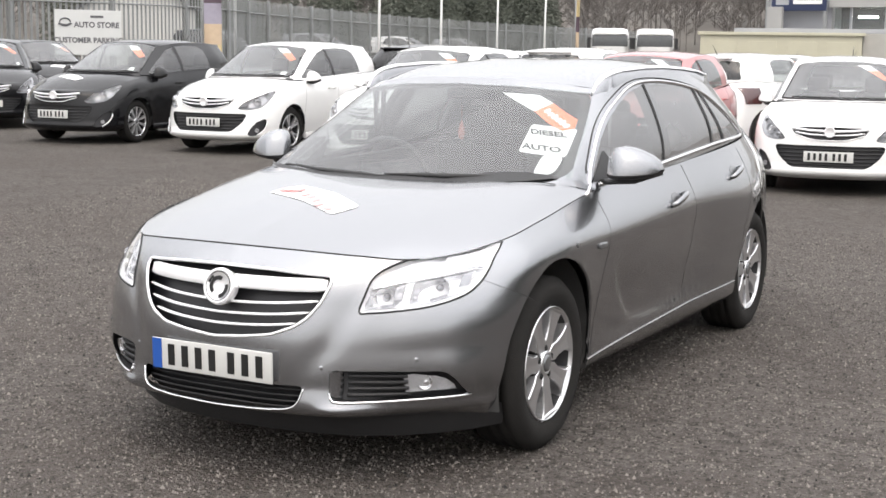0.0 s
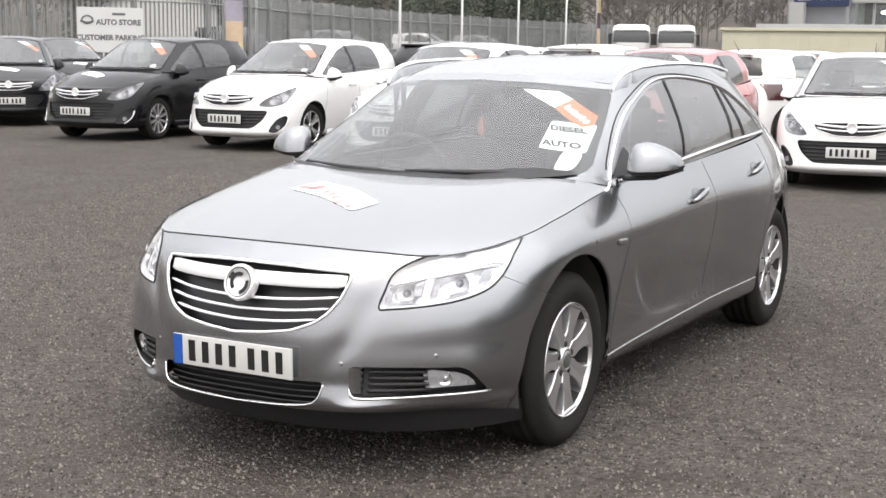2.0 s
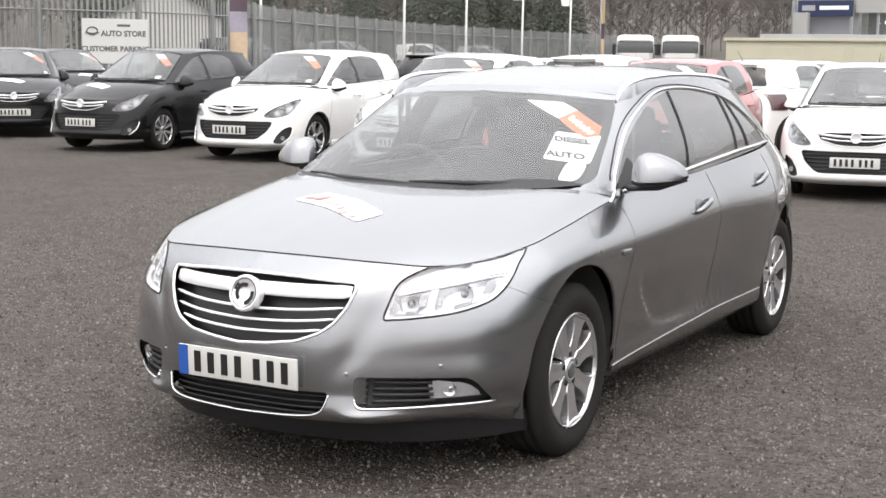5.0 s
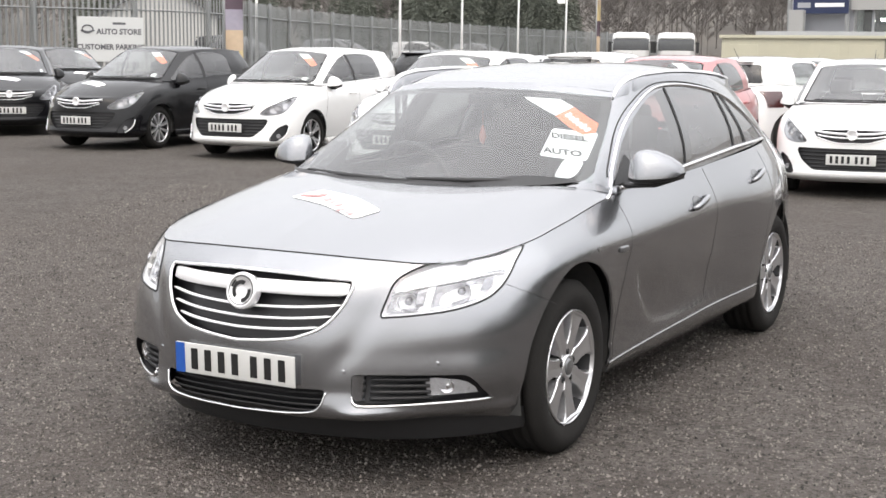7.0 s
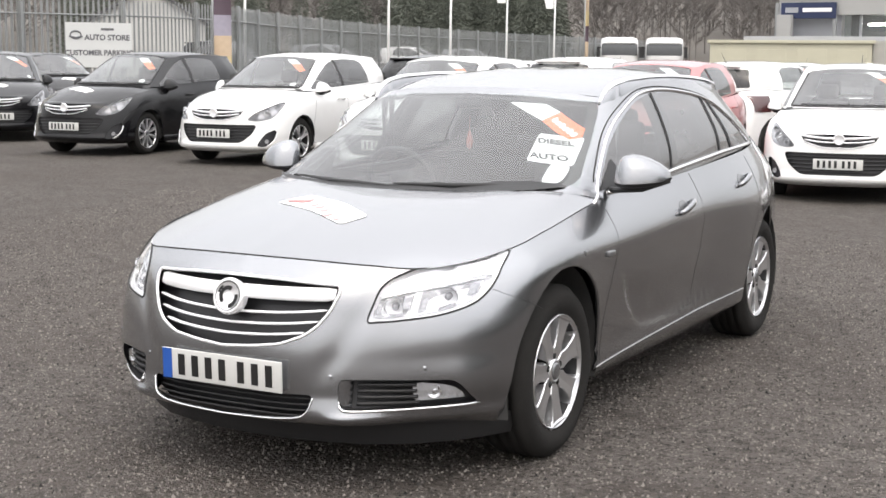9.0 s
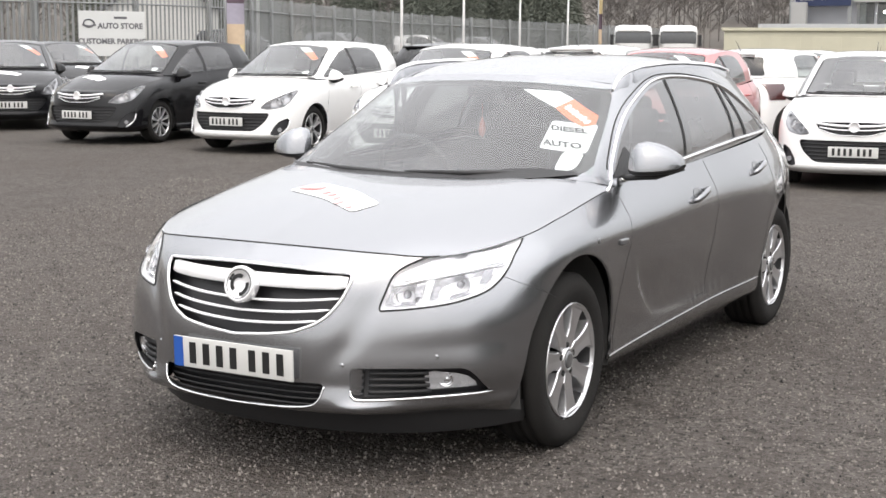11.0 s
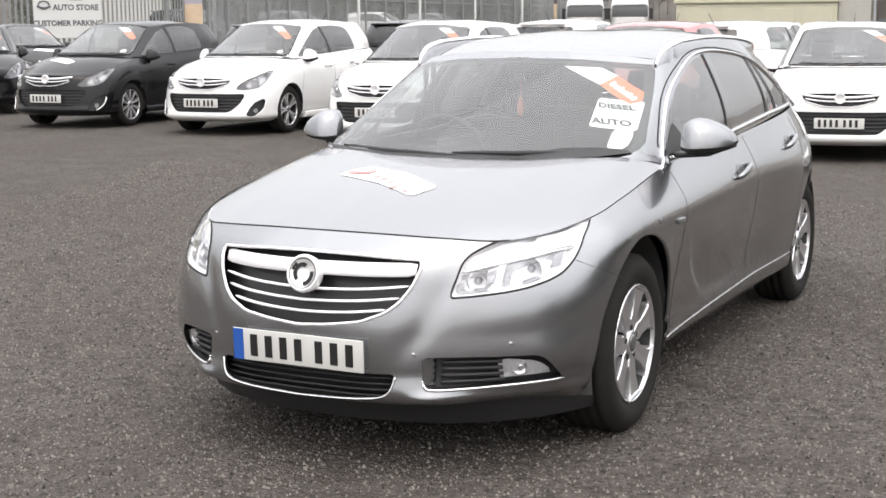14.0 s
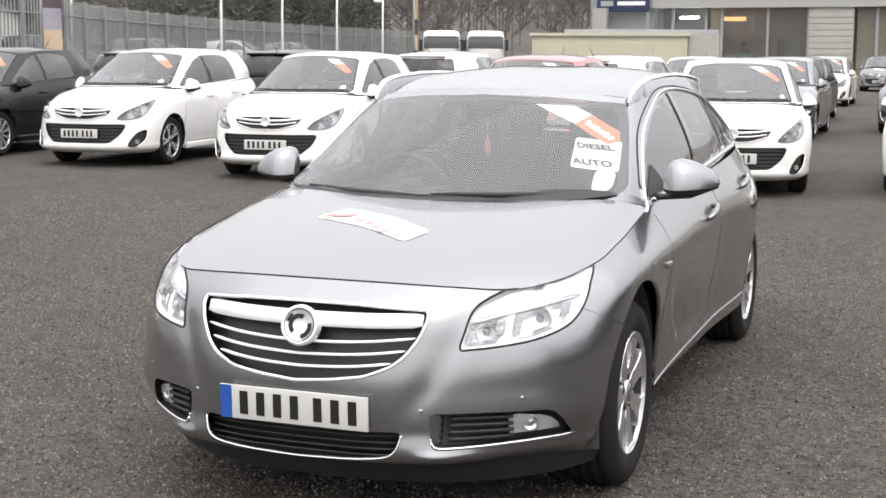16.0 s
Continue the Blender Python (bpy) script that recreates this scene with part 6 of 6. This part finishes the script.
shed = new("gabled_shed")
tagged(shed, "pale grey gabled shed behind the fence", "shed")
b = bmesh.new()
prof = [(-2.45, 0), (-2.45, 3.05), (0, 4.45), (2.45, 3.05), (2.45, 0)]
rows = [[(x, y, z) for x, z in prof] for y in (0, 14)]
grid_faces(b, np.array(rows))
b.faces.new([b.verts.new((x, 0, z)) for x, z in prof])
b.faces.new([b.verts.new((x, 14, z)) for x, z in prof][::-1])
part("wall", b, mat("shed_cladding", (.5, .5, .48), .7, vary=.1, scale=1.5, bump=.2, bump_scale=12), shed, smooth=False)
for s in (1, -1):
    b = bmesh.new()
    box(b, (-.05, -.25, 0), (3.0, 14.25, .12), Matrix.Translation((0, 0, 4.45)) @ Matrix.Diagonal((s, 1, 1, 1)) @ pose(0, 0, 0, 0, 29.7, 0))
    part("roof", b, mat("shed_roof", (.09, .09, .095), .7, vary=.2) if "shed_roof" not in bpy.data.materials else bpy.data.materials["shed_roof"], shed, smooth=False)
shed.matrix_basis = pose(-37.4, 42.3, 0, 0, 0, 40)


LORRYGLASS = mat("lorry_windscreen", (.12, .125, .13), .15, vary=.2)


def lorry(x, y, turn):
    t = new("lorry")
    tagged(t, "white lorry with a dark windscreen behind the fence", "lorry", "parked lorries")
    b = bmesh.new()
    box(b, (-1.2, 0, .9), (1.2, 1.9, 3.0), None, .38)
    part("cab", b, WHITE, t)
    b = bmesh.new()
    box(b, (-1.13, -.02, 1.85), (1.13, .12, 2.58), None, .05)
    part("windscreen", b, LORRYGLASS, t, "grey windscreen")
    slab("bumper", (-1.2, -.08, .4), (1.2, .3, .9), TRIM, t)
    slab("sun_visor", (-1.0, -.12, 2.62), (1.0, 0.1, 2.70), WHITE, t)
    for s in (1, -1):
        slab("door_mirror", (s * 1.35 - .1, -.1, 1.7), (s * 1.35 + .1, .05, 2.4), TRIM, t)
        slab("mirror_arm", (s * 1.25 - .1, -.06, 2.3), (s * 1.25 + .1, -.02, 2.36), TRIM, t)
        slab("headlamp", (s * .9 - .2, -.1, .95), (s * .9 + .2, .0, 1.15), REFLECTOR, t)
    slab("load_box", (-1.2, 2.2, .9), (1.2, 7.5, 2.4), GREYWALL, t)
    for y0 in (.9, 5.6):
        for s in (1, -1):
            b = bmesh.new()
            lathe(b, [(.01, s * 1.18), (.5, s * 1.18), (.5, s * .88), (.01, s * .88)], 20, Matrix.Translation((0, y0, .5)))
            part("wheel", b, RUBBER, t, smooth=False)
    t.matrix_basis = pose(x, y, 0, 0, 0, turn)


lorry(-30.0, 79.0, 22)
lorry(-27.4, 80.2, 20)

cabin = new("site_cabin")
tagged(cabin, "long pale yellow steel site cabin with flat roof", "site cabin")
slab("wall", (-4.4, 0, .1), (4.4, 3, 2.55), CREAM, cabin)
slab("roof", (-4.55, -.15, 2.55), (4.55, 3.1, 2.72), CREAM, cabin)
for x in (-3.2, -1.0, 1.2, 3.3):
    w = slab("panel", (x - .8, -.05, .9), (x + .8, .01, 2.2), CREAM, cabin)
slab("upper_roof", (-2.6, 1, 2.72), (6.2, 4, 2.95), GREYWALL, cabin)
slab("annex", (4.45, .4, .1), (6.2, 3, 2.7), BLOCK, cabin)
cabin.matrix_basis = pose(-17.4, 72.8, 0, 0, 0, 14)

show = new("showroom")
tagged(show, "white car showroom with blue sign and lit windows", "building")
Y0 = 93.0
slab("upper_wall", (-23.6, Y0, 5.3), (14, Y0 + 14, 10.5), WHITEWALL, show)
slab("fascia", (-19.3, Y0 - .5, 4.75), (14.4, Y0 - .02, 5.75), WHITEWALL, show)
slab("block_wall", (-8.5, Y0 - .3, 0), (-5.6, Y0 + 10, 4.75), BLOCK, show, "pale blockwork wall")
for k in range(10):
    slab("plank", (-8.52, Y0 - .36, .3 + .42 * k), (-5.58, Y0 - .3, .3 + .42 * k + .38), BLOCK, show)
slab("side_wall", (-23.6, Y0, 0), (-19.2, Y0 + 12, 5.3), GREYWALL, show)
slab("inner_wall", (-19.2, Y0 + 6, 0), (14, Y0 + 6.3, 5.3), WARMWALL, show, "warm lit interior wall")
slab("floor_slab", (-19.2, Y0 - .2, 0), (14, Y0 + 6, .06), BLOCK, show)
for x0, x1 in ((-19.0, -18.0), (-17.8, -15.65), (-15.2, -14.55), (-14.35, -11.4), (-11.2, -8.7), (-5.4, -4.2), (-4.0, -1.2), (-1.0, 2.0), (2.2, 5.2), (5.4, 8.4), (8.6, 12)):
    slab("window", (x0, Y0 + .02, .3), (x1, Y0 + .06, 4.7), SCREEN, show)
    slab("mullion", (x1 + .02, Y0 - .06, 0), (x1 + .18, Y0 + .1, 4.75), GREYWALL, show)
slab("partition", (-19.2, Y0 + 3, .06), (-15.5, Y0 + 3.2, 5.3), mat("dark_partition", (.07, .07, .075), .7, vary=.2), show, "dark inner partition")
for k, (h, w) in enumerate(((1.25, .16), (1.0, .12), (1.2, .2), (.8, .12), (1.1, .24))):
    slab("display_panel", (-17.45 + .36 * k, Y0 + 2.4, 1.45), (-17.45 + .36 * k + w, Y0 + 2.5, 1.45 + h), PAPER, show, "pale display panel")
for z in (1.2, 3.3, 4.6):
    slab("shelf", (-15.5, Y0 + 1.2, z), (-14.3, Y0 + 1.7, z + .1), WARMWALL, show, "tan shelf")
slab("shelf_back", (-15.5, Y0 + 1.7, .06), (-14.6, Y0 + 1.76, 5.2), mat("tan_board", (.42, .34, .22), .7, vary=.15), show, "tan display board")
slab("brown_panel", (-5.4, Y0 + .5, .06), (-3.6, Y0 + .6, 5.2), WARMWALL, show, "brown panel behind the glass")
# cladding of the upper wall: tall sheets, then narrow boards
for x0, x1 in ((-23.6, -20.45), (-20.4, -18.15), (-18.1, -15.45)):
    slab("cladding_sheet", (x0, Y0 - .04, 5.78), (x1, Y0 - .004, 10.45), WHITEWALL, show)
for k in range(10):
    slab("cladding_board", (-15.4, Y0 - .05, 5.78 + .46 * k), (13.9, Y0 - .004, 5.78 + .46 * k + .42), WHITEWALL, show)
slab("counter", (-15.4, Y0 + 2, .06), (-12.5, Y0 + 3, 1.6), GREYWALL, show)
slab("door_frame", (-11.0, Y0 + 3, .06), (-10.0, Y0 + 3.4, 2.6), BARK, show)
slab("strip_light", (-17.6, Y0 + 1, 4.05), (-16.3, Y0 + 1.2, 4.2), TUBE_LIGHT, show, "lit ceiling lamp")
slab("lit_panel", (-15.2, Y0 + 4, 3.95), (-13.4, Y0 + 4.1, 4.25), glowing("orange_light", (1, .35, .08), 1.6), show, "orange lit panel")
sb = slab("sign_board", (-23.2, Y0 - .9, 4.5), (-19.4, Y0 - .6, 5.6), BLUESIGN, show, "blue sign with a plain white mark")
slab("sign_mark", (-21.7, Y0 - .93, 4.95), (-19.7, Y0 - .9, 5.22), PAPER, sb)
slab("sign_mark", (-22.9, Y0 - .93, 4.9), (-22.0, Y0 - .9, 5.26), GREYWALL, sb)
for x in (-23.5, -19.5):
    slab("sign_post", (x - .12, Y0 - .85, 0), (x + .12, Y0 - .65, 5.6), GALV, sb)
slab("white_box", (-23.3, Y0 - 1.6, 0), (-22.3, Y0 - 1.0, 4.75), WHITEWALL, show)


# ---------- woods all round ----------
def woods(name, material, places, label, kind):
    """Far trees joined into one mass: bare ones as upright twig sprays, firs as tiers of drooping sprays."""
    rng = random.Random(len(places))
    vs, fs = [], []

    def blade(p, d, w):
        s = Vector((rng.uniform(-1, 1), rng.uniform(-1, 1), rng.uniform(-.6, .6))).cross(d).normalized() * w
        k = len(vs)
        vs.extend([p - s, p + s, p + d + s * .25, p + d - s * .25])
        fs.append((k, k + 1, k + 2, k + 3))

    for x, y, h, z in places:
        c = Vector((x, y, z))
        k = len(vs)
        r = h * .006
        for q in range(5):
            a = 2 * math.pi * q / 5
            vs.extend([c + Vector((r * math.cos(a), r * math.sin(a), 0)), c + Vector((r * .2 * math.cos(a), r * .2 * math.sin(a), h * .92))])
        for q in range(5):
            fs.append((k + 2 * q, k + 2 * ((q + 1) % 5), k + 2 * ((q + 1) % 5) + 1, k + 2 * q + 1))
        if kind == "fir":
            for j in range(2600):
                t = rng.random() ** .8
                rad = h * .2 * (1 - t) + .15
                a = rng.uniform(0, 6.283)
                o = rng.random() ** .6
                p = c + Vector((rad * o * math.cos(a), rad * o * math.sin(a), h * (.05 + .93 * t)))
                blade(p, Vector((math.cos(a) + rng.uniform(-.6, .6), math.sin(a) + rng.uniform(-.6, .6), -rng.uniform(.1, .8))) * (.12 * rad + .07), rad * .024 + .016)
        else:
            seen = y > 60 and -1.9 * y < x < .2 * y
            for j in range(22 if seen else 10):
                a, t = rng.uniform(0, 6.283), rng.uniform(.15, .88)
                p = c + Vector((0, 0, h * t))
                d = Vector((math.cos(a), math.sin(a), rng.uniform(.5, 1.3))) * h * .3 * (1.1 - t)
                blade(p, d, .014)
                for i in range(46 if seen else 12):
                    q = p + d * rng.uniform(.25, 1.0)
                    e = (d.normalized() + Vector((rng.uniform(-1, 1), rng.uniform(-1, 1), rng.uniform(-.5, 1)))) * h * rng.uniform(.025, .055)
                    blade(q, e, rng.uniform(.01, .024))
    me = bpy.data.meshes.new(name)
    me.from_pydata([tuple(v) for v in vs], [], fs)
    me.materials.append(material)
    ob = new(name, me)
    tagged(ob, label, "woods", kind="stuff")
    return ob


rng = random.Random(5)
bare, firs, scrub = [], [], []
for i in range(620):
    a = rng.uniform(0, 360)
    view = 5 <= a <= 60
    r = rng.uniform(118, 170)
    x, y = -r * math.sin(math.radians(a)), r * math.cos(math.radians(a))
    bare.append((x, y, rng.uniform(8, 14), max(0, (r - 125) * .12)))
for i in range(260):
    a = rng.uniform(8, 56)
    r = rng.uniform(114, 150)
    bare.append((-r * math.sin(math.radians(a)), r * math.cos(math.radians(a)), rng.uniform(8, 13), max(0, (r - 120) * .14)))
for i in range(75):
    a = rng.uniform(23.5, 30) if i < 45 else rng.uniform(30, 45)
    r = rng.uniform(98, 116)
    firs.append((-r * math.sin(math.radians(a)), r * math.cos(math.radians(a)), rng.uniform(7, 12), 0))
for i in range(300):
    a = rng.uniform(0, 360)
    r = rng.uniform(100, 125)
    scrub.append((-r * math.sin(math.radians(a)), r * math.cos(math.radians(a)), rng.uniform(2.5, 4.5), 0))
for i in range(150):
    bare.append((rng.uniform(26, 60), rng.uniform(-25, 75), rng.uniform(7, 12), 0))
for i in range(26):
    firs.append((rng.uniform(30, 45), rng.uniform(-10, 60), rng.uniform(6, 9), 0))
# unseen row added on the right to darken the flank's reflection and the ground
for i in range(60):
    firs.append((rng.uniform(22, 32), -6 + 50 * i / 60 + rng.uniform(-.6, .6), rng.uniform(7, 10), 0))
woods("bare_woods", TWIGS, bare, "bare brown winter trees beyond the yard", "bare")
woods("fir_trees", NEEDLES, firs, "dark green conifers beyond the fence, plus an unseen row that dims the yard", "fir")
woods("scrub", SCRUB, scrub, "low brown and green scrub under the trees", "bare")

# rising ground behind the trees
b = bmesh.new()
rows = []
for r, z in ((116, -.2), (135, 2.5), (160, 7), (200, 13), (260, 19)):
    rows.append([(-(r) * math.sin(q), r * math.cos(q), z + (1.2 * math.sin(7 * q) + .8 * math.sin(17 * q)) * (z > 0)) for q in np.linspace(0, 2 * math.pi, 121)])
grid_faces(b, np.array(rows))
hill = as_object("hillside", b, mat("leaf_litter", (.15, .138, .122), .95, vary=.3, scale=.3, bump=.5, bump_scale=4))
tagged(hill, "brown wooded hillside", "hill", kind="structure")


# ---------- ground ----------
bm = bmesh.new()
xs = [-400, -200, -100, -60, -40, -28] + list(np.arange(-20, 5, .75)) + [8, 14, 24, 40, 80, 160, 400]
ys = [-400, -200, -100, -50, -25, -12, -4, 0, 2] + list(np.arange(3, 21, .75)) + [26, 36, 60, 100, 200, 400]
grid_faces(bm, np.array([[(x, y, lot(x, y)) for x in xs] for y in ys], float))
ground = as_object("ground", bm, TARMAC)
tagged(ground, "dark worn tarmac with pale chippings and damp patches", "ground", kind="structure")

# loose chippings on the tarmac near the silver car
rng = random.Random(11)
vs, fs = [], []
for i in range(190000):
    y = -3.6 + 11 * rng.random() ** 1.7
    x = rng.uniform(-4.5, 4.8) - .25 * (y + 3)
    r = rng.uniform(.0032, .0072) * (1.5 if rng.random() < .08 else 1)
    k, a = len(vs), rng.uniform(0, 6.28)
    ground_z = lot(x, y)
    for q in range(4):
        g = r * rng.uniform(.65, 1.3)
        vs.append((x + g * math.cos(a + q * 1.57), y + g * math.sin(a + q * 1.57), ground_z - .001))
    vs.append((x + r * rng.uniform(-.4, .4), y + r * rng.uniform(-.4, .4), ground_z + r * rng.uniform(.6, 1.5)))
    fs += [(k + q, k + (q + 1) % 4, k + 4) for q in range(4)]
me = bpy.data.meshes.new("chippings")
me.from_pydata(vs, [], fs)
me.materials.append(leaves("stone_chips", (.006, .0054, .005), (.24, .216, .195)))
tagged(new("chippings", me), "loose grey stone chippings scattered on the tarmac", "gravel", kind="stuff")
